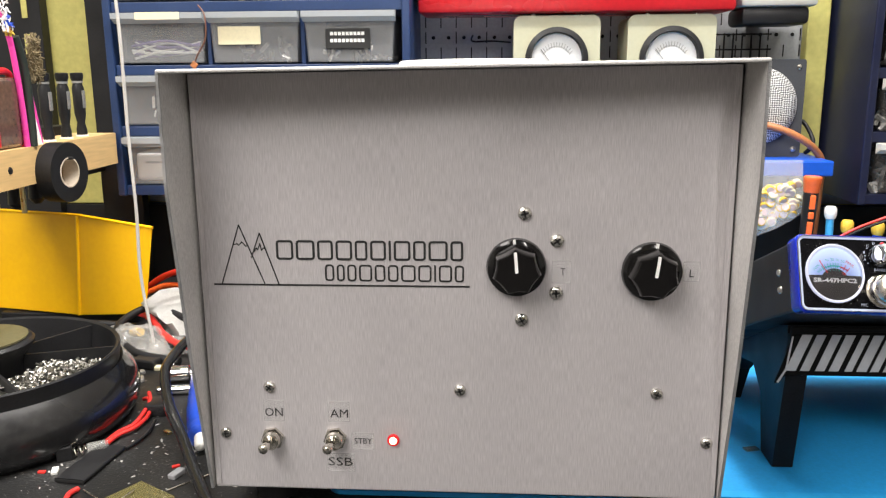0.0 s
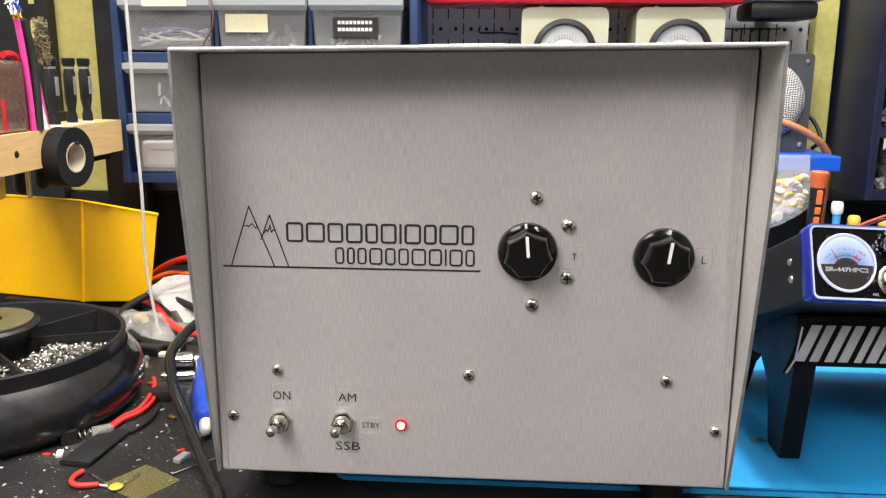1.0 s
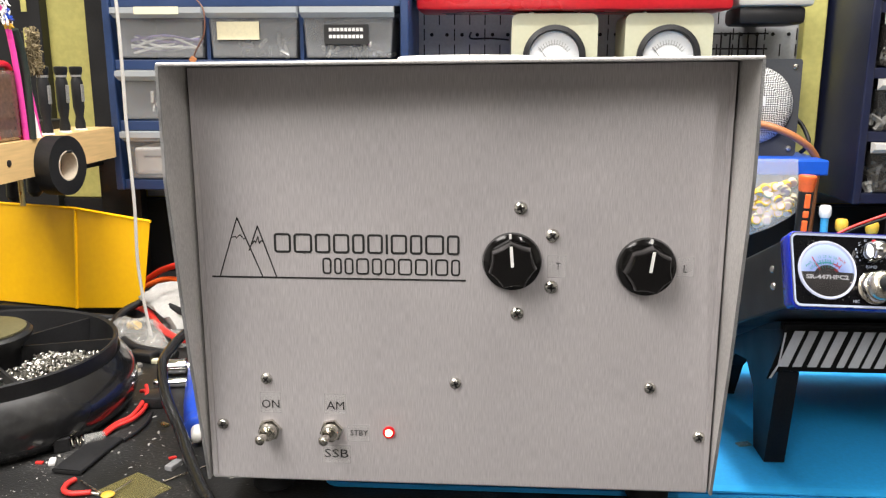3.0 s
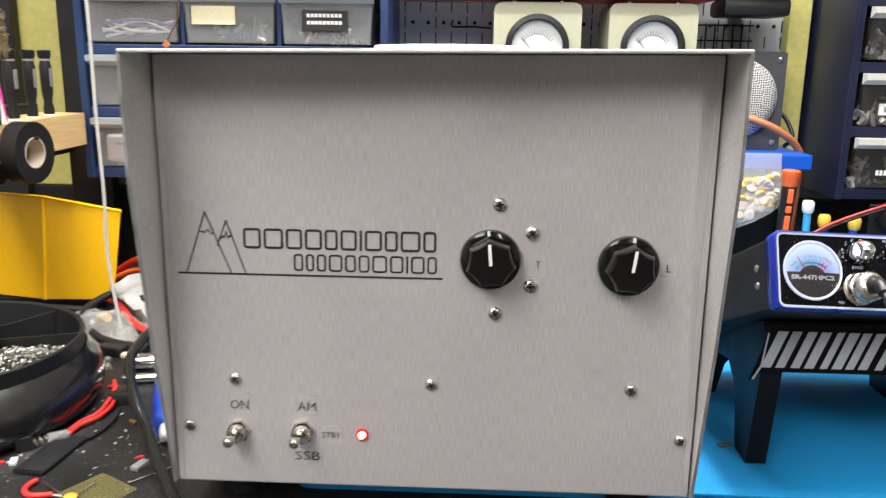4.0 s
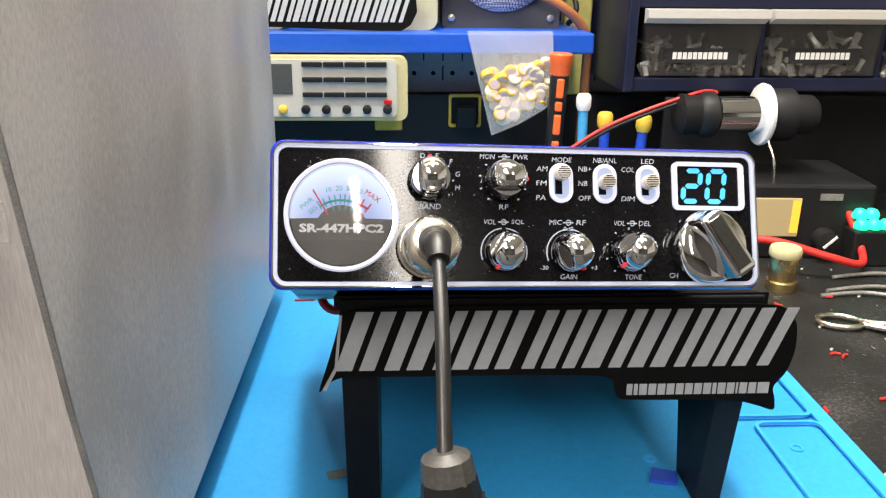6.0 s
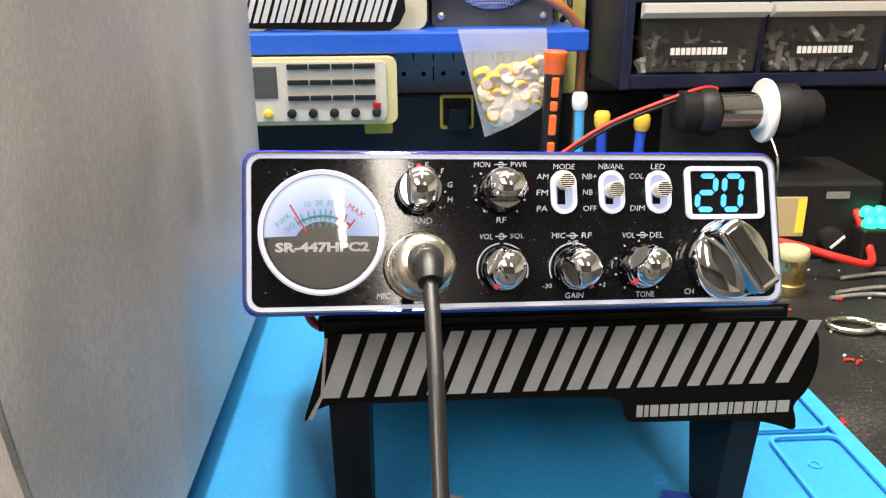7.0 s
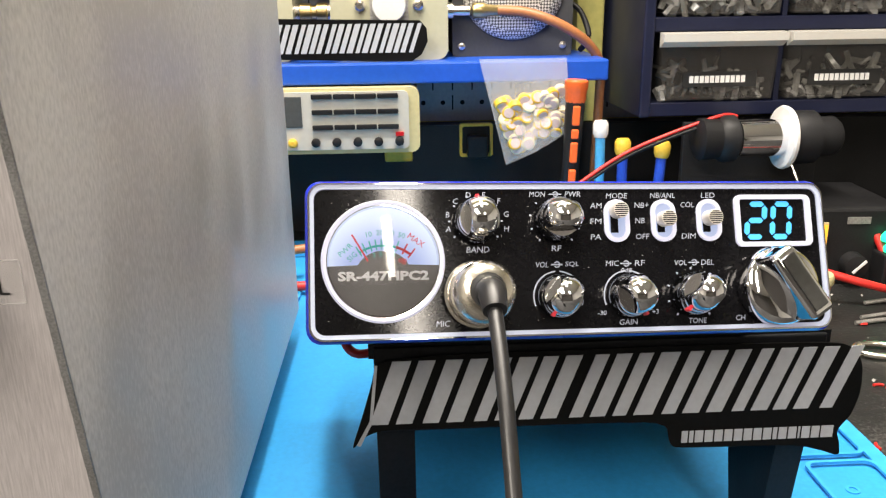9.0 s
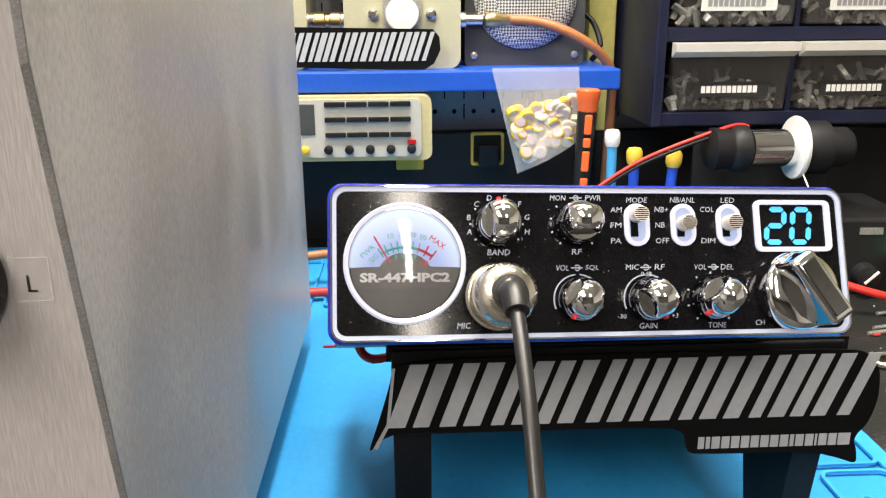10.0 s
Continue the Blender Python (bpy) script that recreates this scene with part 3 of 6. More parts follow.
# the sticker on the apron, longer than it
sk = [(-0.0895, 0.1185), (-0.0912, 0.1080), (-0.0960, 0.0920), (-0.1010, 0.0770), (-0.0955, 0.0835), (-0.0880, 0.0865), (-0.05, 0.0863), (0.0, 0.0857), (0.028, 0.0848), (0.0300, 0.0740), (0.034, 0.0725), (0.083, 0.0720),
      (0.094, 0.0690), (0.1030, 0.0655), (0.1022, 0.0720), (0.1000, 0.0780), (0.1055, 0.0850), (0.1080, 0.0960), (0.1070, 0.1080), (0.1030, 0.1150), (0.0960, 0.1182), (0.050, 0.1188)]
for _ in range(2):
    sk = [(p[0] * k + q[0] * (1 - k), p[1] * k + q[1] * (1 - k)) for p, q in zip(sk, sk[1:] + sk[:1]) for k in (0.8, 0.2)]
stick = thing("bumper_sticker", "black vinyl sticker with slanted silver blocks on the stand's front", "sticker", at(0.326, 0.5815, 0))
part("backing", prism(sk, -0.0004, 0.0004), M_STICKER, stick)


def slanted_blocks(parent, x0, x1, z0, z1, widths, gap, lean, y, material):
    """Plain slanted bars in pairs of uneven width."""
    s = (x1 - x0 - gap * (len(widths) - 1)) / sum(widths)
    sh = lambda x, z: (x + (z - z0) * lean, z)
    x = x0
    for i, k in enumerate(widths):
        e, b = x + k * s, bmesh.new()
        w = e - x
        if k < 0.6:
            prism([sh(x, z0), sh(e, z0), sh(e, z1), sh(x, z1)], y - 0.0002, y, "y", b)
        else:
            a, c = (0.46, 0.38, 0.42)[i % 3] * w, (0.32, 0.38)[i % 2] * w
            for xa, xb in ((x, x + a), (e - c, e)):
                prism([sh(xa, z0), sh(xb, z0), sh(xb, z1), sh(xa, z1)], y - 0.0002, y, "y", b)
        part("silver_block", b, material, parent)
        x = e + gap


slanted_blocks(stick, -0.0930, 0.0965, 0.0890, 0.1165, (0.45, 1.05, 1.0, 0.95, 1.05, 0.9, 1.05, 0.42, 0.95, 0.9, 1.0), 0.0030, 0.36, -0.0006, M_SILVER)
x = 0.0345
for k in (3, 2, 4, 4, 4, 4, 4, 4, 4, 4, 2, 4, 4, 1, 4, 4, 6):
    part("small_bar", prism([(x, 0.0752), (x + k * 0.00085, 0.0752), (x + k * 0.00085, 0.0806), (x, 0.0806)], -0.0008, -0.0006), M_SILVER, stick)
    x += k * 0.00085 + 0.0007
part("peeled_edge", prism([(-0.0985, 0.0800), (-0.0930, 0.0905), (-0.0902, 0.1150), (-0.0890, 0.1150), (-0.0918, 0.0900), (-0.0970, 0.0795)], -0.0009, -0.0005), M_SILVER, stick, "pale curled edge")

# ---- the radio ----
RX, RY, RZ = Vector((0.9952, 0.0876, -0.0444)), Vector((-0.0982, 0.9044, -0.4153)), Vector((0.0038, 0.4177, 0.9086))
RX.normalize()
RY = (RY - RX * RY.dot(RX)).normalized()
RZ = RX.cross(RY)
RM = Matrix(((RX.x, RY.x, RZ.x, 0.3056), (RX.y, RY.y, RZ.y, 0.5406), (RX.z, RY.z, RZ.z, 0.1706), (0, 0, 0, 1)))
radio = thing("cb_radio", "black CB radio with blue bezel and backlit controls", "radio", RM)
mm = 0.001
W, H = 0.1765, 0.0515
part("case", B(-0.0845, 0.0845, 0.012, 0.205, -0.0235, 0.0235, bevel=0.0018), M_SATIN, radio, "black steel case")
bz = bmesh.new()
for (w0, h0, ya), (w1, h1, yb) in (((W - 0.002, H - 0.002, 0.0), (W, H, 0.0015)), ((W, H, 0.0015), (W - 0.001, H - 0.001, 0.013)), ((W - 0.001, H - 0.001, 0.013), (W - 0.010, H - 0.008, 0.018))):
    a = [bz.verts.new((p[0], ya, p[1])) for p in rrect(w0, h0, 0.005)]
    b = [bz.verts.new((p[0], yb, p[1])) for p in rrect(w1, h1, 0.005)]
    for i in range(len(a)):
        j = (i + 1) % len(a)
        bz.faces.new((a[i], a[j], b[j], b[i]))
bmesh.ops.remove_doubles(bz, verts=bz.verts, dist=1e-6)
part("bezel", bz, M_BLUEEDGE, radio, "glossy blue plastic bezel", 40)
part("chrome_edge", frame_ring(rrect(W - 0.0018, H - 0.0018, 0.0046), rrect(W - 0.0028, H - 0.0028, 0.0042), -0.0006, 0.004), M_CHROME, radio, "bright chrome edge", 40)
part("lit_frame", frame_ring(rrect(W - 0.0030, H - 0.0030, 0.0042), rrect(W - 0.0056, H - 0.0056, 0.0032), -0.0002, 0.004), G_FRAME, radio, "backlit white frame line")
part("faceplate", prism(rrect(W - 0.0058, H - 0.0058, 0.0032), 0.0004, 0.004), M_BLACKGLOSS, radio, "glossy black faceplate")
for sz in (0.006, -0.006):
    m = at(-0.0845, 0.034, sz) @ pose(0, 0, 0, 0, -90, 0)
    part("case_screw", lathe([(0.0028, -0.0002), (0.0027, 0.0008), (0.0014, 0.0018), (0.0002, 0.0020)], m, 16), M_SCREW, radio, smooth=50)

# round meter
MC, MZ, MR = -0.0640, -0.0002, 0.0192
meter = part("meter", ringed([(0.0175, 0.0), (0.0192, 0.0), (0.0195, 0.0010), (0.0189, 0.0020), (0.0179, 0.0018)], at(MC, 0, MZ) @ FRONT, 56), G_RIM, radio, "round backlit power meter", 40)
part("dial", lathe([(0.0176, -0.0002), (0.0176, 0.0001)], at(MC, 0, MZ) @ FRONT, 56), G_METER, meter)
part("inner_rim", ringed([(0.0171, 0.0002), (0.0180, 0.0002), (0.0180, 0.0014), (0.0176, 0.0014)], at(MC, 0, MZ) @ FRONT, 56), M_CHROME, meter, "mirror inner rim", 40)
# the dial's backlight is strongest at its upper edge
nt = G_METER.node_tree
co, sp_, dst = nt.nodes.new("ShaderNodeTexCoord"), nt.nodes.new("ShaderNodeVectorMath"), nt.nodes.new("ShaderNodeMapRange")
sp_.operation = "DISTANCE"
sp_.inputs[1].default_value = (MC, 0.0, MZ - 0.006)
dst.inputs[1].default_value, dst.inputs[2].default_value = 0.012, 0.0235
dst.inputs[3].default_value, dst.inputs[4].default_value = 0.0, 1.0
ecol = nt.nodes.new("ShaderNodeMix")
ecol.data_type = "RGBA"
ecol.inputs[6].default_value, ecol.inputs[7].default_value = (0.38, 0.52, 1.0, 1), (1.0, 1.2, 1.42, 1)
nt.links.new(co.outputs["Object"], sp_.inputs[0])
nt.links.new(sp_.outputs["Value"], dst.inputs[0])
nt.links.new(dst.outputs[0], ecol.inputs[0])
nt.links.new(ecol.outputs[2], nt.nodes["Principled BSDF"].inputs["Emission Color"])
lower = [(MC + 0.0173 * math.cos(radians(a)), MZ - 0.0014 + (0.0173 * math.sin(radians(a)) + 0.0014 if a not in (180, 360) else 0)) for a in range(185, 356, 5)]
lower = [(MC - 0.0172, MZ - 0.0014)] + lower + [(MC + 0.0172, MZ - 0.0014)]
hump = [(MC + 0.0088 * math.cos(radians(a)), MZ - 0.0044 + 0.0078 * math.sin(radians(a))) for a in range(25, 156, 10)]
part("dark_half", prism(lower + hump, -0.0004, -0.0002), M_DIALDARK, meter, "dark lower half of the dial")
ds = bmesh.new()
arc = lambda r, a0, a1, n=14: [(MC + r * math.cos(radians(a0 + (a1 - a0) * i / n)), MZ - 0.0090 + r * math.sin(radians(a0 + (a1 - a0) * i / n))) for i in range(n + 1)]
stroke(arc(0.0140, 122, 72), 0.0007, -0.0006, -0.0004, ds)
for a in (122, 114, 106, 99, 92, 86, 80, 72):
    stroke([arc(0.0128, a, a, 1)[0], arc(0.0160, a, a, 1)[0]], 0.0004, -0.0006, -0.0004, ds)
for t, a in (("10", 104), ("20", 93), ("30", 82), ("50", 71)):
    p = arc(0.0182, a, a, 1)[0]
    lettering(t, p[0], p[1], 0.0017, -0.0005, 0, 0, (a - 90) * 0.7, ds)
for t, a in (("1", 117), ("3", 105), ("5", 94), ("7", 83), ("9", 74)):
    p = arc(0.0114, a, a, 1)[0]
    lettering(t, p[0], p[1], 0.0015, -0.0005, 0, 0, (a - 90) * 0.7, ds)
lettering("PWR", MC - 0.0118, MZ + 0.0038, 0.0017, -0.0005, 0, 0, 42, ds)
lettering("SIG", MC - 0.0098, MZ + 0.0016, 0.0017, -0.0005, 0, 0, 42, ds)
part("teal_scale", ds, M_TEAL, meter, "teal printed scale")
dr = stroke(arc(0.0140, 72, 52, 6), 0.0008, -0.0007, -0.0005)
for a in (62, 52):
    stroke([arc(0.0128, a, a, 1)[0], arc(0.0162, a, a, 1)[0]], 0.0005, -0.0007, -0.0005, dr)
p = arc(0.0188, 56, 56, 1)[0]
lettering("MAX", p[0], p[1], 0.0019, -0.0006, 0, 0, -35, dr)
p = arc(0.0110, 56, 56, 1)[0]
lettering("dB", p[0], p[1], 0.0018, -0.0006, 0, 0, -30, dr)
part("red_scale", dr, M_REDPRINT, meter, "red printed scale")
part("needle", stroke([(MC - 0.0049, MZ + 0.0002), (MC - 0.0097, MZ + 0.0084)], 0.0005, -0.0010, -0.0008), M_REDPRINT, meter, "thin red needle")
part("lettering", lettering("SR-447HPC2", MC + 0.0, MZ - 0.0046, 0.0031, -0.0006, 0.0286, bold=0.045), M_LEADGREY, meter)
gl = bpy.data.materials.new("meter_glass")
gl.use_nodes = True
nt = gl.node_tree
gs, tr, mx, lw = (nt.nodes.new(k) for k in ("ShaderNodeBsdfGlossy", "ShaderNodeBsdfTransparent", "ShaderNodeMixShader", "ShaderNodeFresnel"))
gs.inputs["Roughness"].default_value, lw.inputs["IOR"].default_value = 0.05, 1.5
nt.links.new(lw.outputs[0], mx.inputs[0])
nt.links.new(tr.outputs[0], mx.inputs[1])
nt.links.new(gs.outputs[0], mx.inputs[2])
nt.links.new(mx.outputs[0], nt.nodes["Material Output"].inputs["Surface"])
part("glass", lathe([(0.0178 * k / 12, 0.0016 + 0.15 - 0.00095 - (0.15 - math.sqrt(0.15 ** 2 - (0.0178 * k / 12) ** 2)) - 0.15 + 0.00095) if k else (0.00005, 0.0016) for k in range(12, -1, -1)], at(MC, -0.0013, MZ) @ pose(0, 0, 0, 1.8, 0, 0) @ FRONT, 56, None, False), gl, meter, "clear domed glass", 60)

# printed words
words = [("BAND", -33.5, 3.2, 1.9, 7.4), ("A", -42.9, 9.9, 1.8, 0), ("B", -43.0, 14.6, 1.8, 0), ("C", -40.4, 19.0, 1.8, 0), ("D", -36.1, 21.0, 1.8, 0), ("E", -31.0, 21.0, 1.8, 0), ("F", -26.1, 19.0, 1.8, 0), ("G", -23.8, 14.7, 1.8, 0),
         ("H", -23.9, 9.9, 1.8, 0), ("MON", -13.2, 21.2, 1.8, 5.2), ("PWR", -1.1, 21.2, 1.8, 5.4), ("RF", -7.5, 3.3, 1.8, 3.2), ("VOL", -12.6, -2.0, 1.8, 4.4), ("SQL", -2.5, -2.0, 1.8, 4.6), ("MIC", -45.5, -20.2, 1.9, 4.2),
         ("MODE", 13.9, 20.6, 1.8, 7.2), ("AM", 6.6, 17.3, 1.8, 3.9), ("FM", 6.3, 12.1, 1.8, 3.8), ("PA", 6.1, 6.9, 1.8, 3.6), ("NB/ANL", 30.0, 20.7, 1.8, 8.8), ("NB+", 22.4, 17.4, 1.8, 4.8), ("NB", 21.6, 12.2, 1.8, 3.3),
         ("OFF", 22.1, 6.9, 1.8, 4.6), ("LED", 46.1, 20.7, 1.8, 4.9), ("COL", 38.5, 17.5, 1.8, 4.9), ("DIM", 38.3, 6.9, 1.8, 4.9), ("MIC", 11.2, -1.9, 1.8, 4.4), ("RF", 20.6, -1.9, 1.8, 3.4), ("0dB", 15.9, -4.2, 1.5, 3.8),
         ("GAIN", 15.6, -21.2, 1.8, 6.1), ("-30", 6.8, -18.0, 1.5, 3.0), ("+3", 25.0, -18.0, 1.5, 2.2), ("VOL", 34.8, -2.0, 1.8, 4.4), ("DEL", 44.4, -2.0, 1.8, 4.6), ("TONE", 39.5, -21.3, 1.8, 6.3), ("CH", 54.7, -20.7, 1.8, 3.2)]
for t, u, v, h, w in words:
    part("lettering", lettering(t, u * mm, v * mm, h * mm, 0.00015, w * mm, 0.14), G_PRINT, radio)
ticks = bmesh.new()
for cu, cv, rr, a0, a1, n in ((-34.0, 12.3, 8.6, -35, 215, 7), (-7.6, 12.5, 8.4, -50, 230, 9), (38.2, -12.5, 8.6, -50, 230, 8)):
    for i in range(n + 1):
        a = radians(a0 + (a1 - a0) * i / n)
        ca, sa = math.cos(a), math.sin(a)
        if cu == -7.6 and sa > 0.9:
            continue
        stroke([((cu + ca * (rr - 0.2)) * mm, (cv + sa * (rr - 0.2)) * mm), ((cu + ca * (rr + 0.15)) * mm, (cv + sa * (rr + 0.15)) * mm)], 0.0005, 0.0000, 0.0003, ticks)
for cu, cv in ((-7.6, -12.4), (16.0, -12.6)):
    stroke([((cu + 8.2 * math.cos(radians(a))) * mm, (cv + 8.2 * math.sin(radians(a))) * mm) for a in range(200, 94, -8)], 0.0004, 0, 0.0003, ticks)
    stroke([((cu + 8.2 * math.cos(radians(a))) * mm, (cv + 8.2 * math.sin(radians(a))) * mm) for a in range(84, -21, -8)], 0.0004, 0, 0.0003, ticks)
for cu in (-7.6, 15.9, 39.6):
    stroke([((cu - 1.9) * mm, -0.0020), ((cu + 1.6) * mm, -0.0020)], 0.0004, 0, 0.0003, ticks)
    stroke([((cu + 0.9 * math.cos(radians(a))) * mm, -0.0020 + 0.9 * mm * math.sin(radians(a))) for a in range(-140, 141, 35)], 0.0003, 0, 0.0003, ticks)
stroke([(-0.0092, 0.0212), (-0.0052, 0.0212)], 0.0003, 0, 0.0003, ticks)
stroke([((-7.1 + 0.8 * math.cos(radians(a))) * mm, 0.0212 + 0.8 * mm * math.sin(radians(a))) for a in range(-140, 141, 35)], 0.0003, 0, 0.0003, ticks)
part("dial_print", ticks, G_PRINT, radio)
random.seed(4)
dust = bmesh.new()
for k in range(150):
    u, v = random.uniform(-0.083, 0.083), random.uniform(-0.0205, 0.0205)
    a, h = random.uniform(0, math.pi), 0.0001 + 0.0009 * random.random() ** 4
    stroke([(u, v), (u + h * math.cos(a), v + h * math.sin(a))], 0.00010 + 0.00008 * random.random(), 0.0002, 0.0003, dust)
part("dust", dust, M_GREYSPECK, radio, "fine dust and scratches")["kind"] = "stuff"


def chrome_knob(u, v, r, turn, name, tall=1.0):
    """A two-step chrome knob with a domed finger grip."""
    m = at(u * mm, 0, v * mm) @ FRONT
    kn = part(name, lathe([(r * 1.0, 0.0003), (r * 1.02, 0.0012), (r * 0.98, 0.0052 * tall), (r * 0.90, 0.0060 * tall), (r * 0.80, 0.0062 * tall)], m, 36), M_DARKCHROME, radio, "chrome two-step knob", 35)
    part("collar", lathe([(r * 0.93, 0.0058 * tall), (r * 0.93, 0.0072 * tall), (r * 0.88, 0.0078 * tall), (0.0002, 0.0079 * tall)], m, 36), M_CHROME, kn, smooth=40)
    # a dome with two flats, which leave a broad rounded grip
    prof = [(r * 0.90, 0.0072 * tall), (r * 0.90, 0.0096 * tall)] + [(r * 0.90 * math.cos(radians(a)) + 0.00002, (0.0096 + 0.0068 * math.sin(radians(a))) * tall) for a in range(10, 91, 10)]
    grip = lathe(prof, None, 48)
    for vert in grip.verts:
        f = r * (0.60 - 0.05 * vert.co.z / (0.0164 * tall))
        vert.co.x = max(-f, min(f, vert.co.x))
    bmesh.ops.transform(grip, matrix=m @ pose(0, 0, 0, 0, 0, turn), verts=grip.verts)
    part("finger_grip", grip, M_CHROME, kn, smooth=42)
    dx, dz = math.sin(radians(-turn)) * r, math.cos(radians(turn)) * r
    dot = stroke([(u * mm + dx * 0.80, v * mm + dz * 0.80), (u * mm + dx * 1.02, v * mm + dz * 1.02)], 0.0010, -0.0075 * tall, -0.0050 * tall)
    part("red_mark", dot, M_REDPRINT, kn, "red index mark")


chrome_knob(-34.0, 12.3, 0.0072, 4, "band_knob")
chrome_knob(-7.6, 12.5, 0.0070, -92, "monitor_knob")
chrome_knob(-7.8, -12.4, 0.0070, 150, "volume_knob", 0.9)
chrome_knob(15.8, -12.6, 0.0070, -152, "gain_knob")
chrome_knob(37.6, -12.5, 0.0070, 140, "tone_knob", 1.1)

# channel knob: a wide disc with a tilted thick bar
m = at(0.0668, 0, -0.0105) @ FRONT
ck = part("channel_knob", lathe([(0.0128, 0.0003), (0.0132, 0.0014), (0.0130, 0.0060), (0.0123, 0.0072), (0.0108, 0.0079), (0.0060, 0.0083), (0.0002, 0.0084)], m, 48), M_CHROME, radio, "large chrome channel knob with a thick finger bar", 35)
bar = B(-0.0045, 0.0045, -0.0122, 0.0122, 0.0050, 0.0188, bevel=0.0020, seg=4)
bmesh.ops.transform(bar, matrix=m @ pose(0, 0, 0, 0, 0, 33), verts=bar.verts)
part("finger_bar", bar, M_CHROME, ck, smooth=50)
bar = B(-0.0028, 0.0028, -0.0098, 0.0098, 0.0182, 0.0191, bevel=0.0004)
bmesh.ops.transform(bar, matrix=m @ pose(0, 0, 0, 0, 0, 33), verts=bar.verts)
part("bar_inlay", bar, M_DARKCHROME, ck, "dark mirror inlay")

# slide switches
for u, pos in ((13.4, 16.0), (29.6, 13.2), (45.7, 13.4)):
    sl = part("slide_switch", frame_ring(rrect(0.0086, 0.0142, 0.0042, 6, u * mm, 0.0122), rrect(0.0058, 0.0114, 0.0028, 6, u * mm, 0.0122), -0.0006, 0.0008), G_RIM, radio, "backlit slide switch")
    part("slot", prism(rrect(0.0058, 0.0114, 0.0028, 6, u * mm, 0.0122), 0.0001, 0.0003), G_SLOT, sl, "lit slot")
    # dark patch stands in for the shade in the slot under the lever
    part("slot_shade", prism([((u - 2.2) * mm, 0.0082), ((u + 0.4) * mm, 0.0082), ((u + 0.4) * mm, (pos - 1.5) * mm), ((u - 2.2) * mm, (pos - 0.8) * mm)], -0.0001, 0.0000), M_BLACKGLOSS, sl, "dark patch for the shade below the lever")
    lm = at(u * mm, -0.0003, pos * mm - 0.0006) @ pose(0, 0, 0, 95, 0, -6)
    lv = part("lever", lathe([(0.0026, 0.0), (0.0026, 0.0060), (0.0024, 0.0064)], lm, 22), M_LEVER, sl, smooth=40)
    for k in range(-3, 4):
        e = math.sqrt(2.25 ** 2 - (k * 0.64) ** 2) * mm
        gr = B(-e, e, (k * 0.64 - 0.2) * mm, (k * 0.64 + 0.2) * mm, 0.0063, 0.00655)
        bmesh.ops.transform(gr, matrix=lm, verts=gr.verts)
        part("groove", gr, M_BLACK, lv)

# channel display
dp = part("display", frame_ring(rrect(0.0276, 0.0176, 0.0022, 5, 0.0688, 0.0119), rrect(0.0238, 0.0146, 0.0008, 5, 0.0687, 0.0119), -0.0008, 0.0008), G_RIM, radio, "lit channel display reading 20")
part("window", prism(rrect(0.0238, 0.0146, 0.0008, 5, 0.0687, 0.0119), 0.0001, 0.0003), M_BLACKGLOSS, dp)
SEG = {"a": ((0.06, 1), (0.94, 1)), "b": ((1, 0.95), (1, 0.53)), "c": ((1, 0.47), (1, 0.05)), "d": ((0.06, 0), (0.94, 0)), "e": ((0, 0.47), (0, 0.05)), "f": ((0, 0.95), (0, 0.53)), "g": ((0.06, 0.5), (0.94, 0.5))}
for cu, segs in ((0.0578, "abged"), (0.0670, "abcdef")):
    for s in segs:
        (a, b), (c, d) = SEG[s]
        f = lambda q, r: (cu + 0.0010 + q * 0.0060 + r * 0.0015, 0.0063 + r * 0.0112)
        p, q = Vector(f(a, b)), Vector(f(c, d))
        t = (q - p).normalized()
        n = Vector((-t.y, t.x)) * 0.00092
        e = t * 0.0009
        part("digit_segment", prism([tuple(v) for v in (p, p + e + n, q - e + n, q, q - e - n, p + e - n)], -0.0003, -0.0001), G_DIGIT, dp)

# ---- microphone lead ----
mic = thing("microphone_lead", "black microphone lead plugged into the radio", "cable", RM)
mm0 = at(-0.0345, 0, -0.0112) @ FRONT
part("socket_nut", lathe([(0.0108, 0.0002), (0.0108, 0.0026), (0.0100, 0.0034)], mm0, 36), M_NICKEL, mic, "nickel socket ring", 40)
part("connector", lathe([(0.0094, 0.0030), (0.0098, 0.0042), (0.0098, 0.0090), (0.0090, 0.0096), (0.0090, 0.0108), (0.0096, 0.0114), (0.0094, 0.0150), (0.0078, 0.0172), (0.0058, 0.0182), (0.0042, 0.0184)], mm0, 40), M_NICKEL, mic, "nickel screw connector", 35)
cm = RM.inverted()
to = lambda p: cm @ Vector(p)
p0 = Vector((-0.0345, -0.0180, -0.0112))
p1 = Vector((-0.0345, -0.0245, -0.0128))
hA = to((0.2738, 0.4585, 0.130))
run = lambda k, out: p1.lerp(hA, k) + Vector((0, -out, out * 0.3))
part("strain_relief", tube([p0, (p0 + p1) / 2, p1, run(0.09, 0.0012)], (0.0056, 0.0036), 14), M_JACKET, mic, smooth=60)
part("cable", tube([p1, run(0.25, 0.002), run(0.55, 0.0026), run(0.85, 0.0010), hA - Vector((0, 0, 0.002))], 0.0022, 12, 10), M_JACKET, mic, smooth=60)
hB = to((0.2790, 0.4520, 0.092))
d = (hA - hB).normalized()
hm = Matrix.Translation(hB) @ d.to_track_quat("Z", "X").to_matrix().to_4x4()
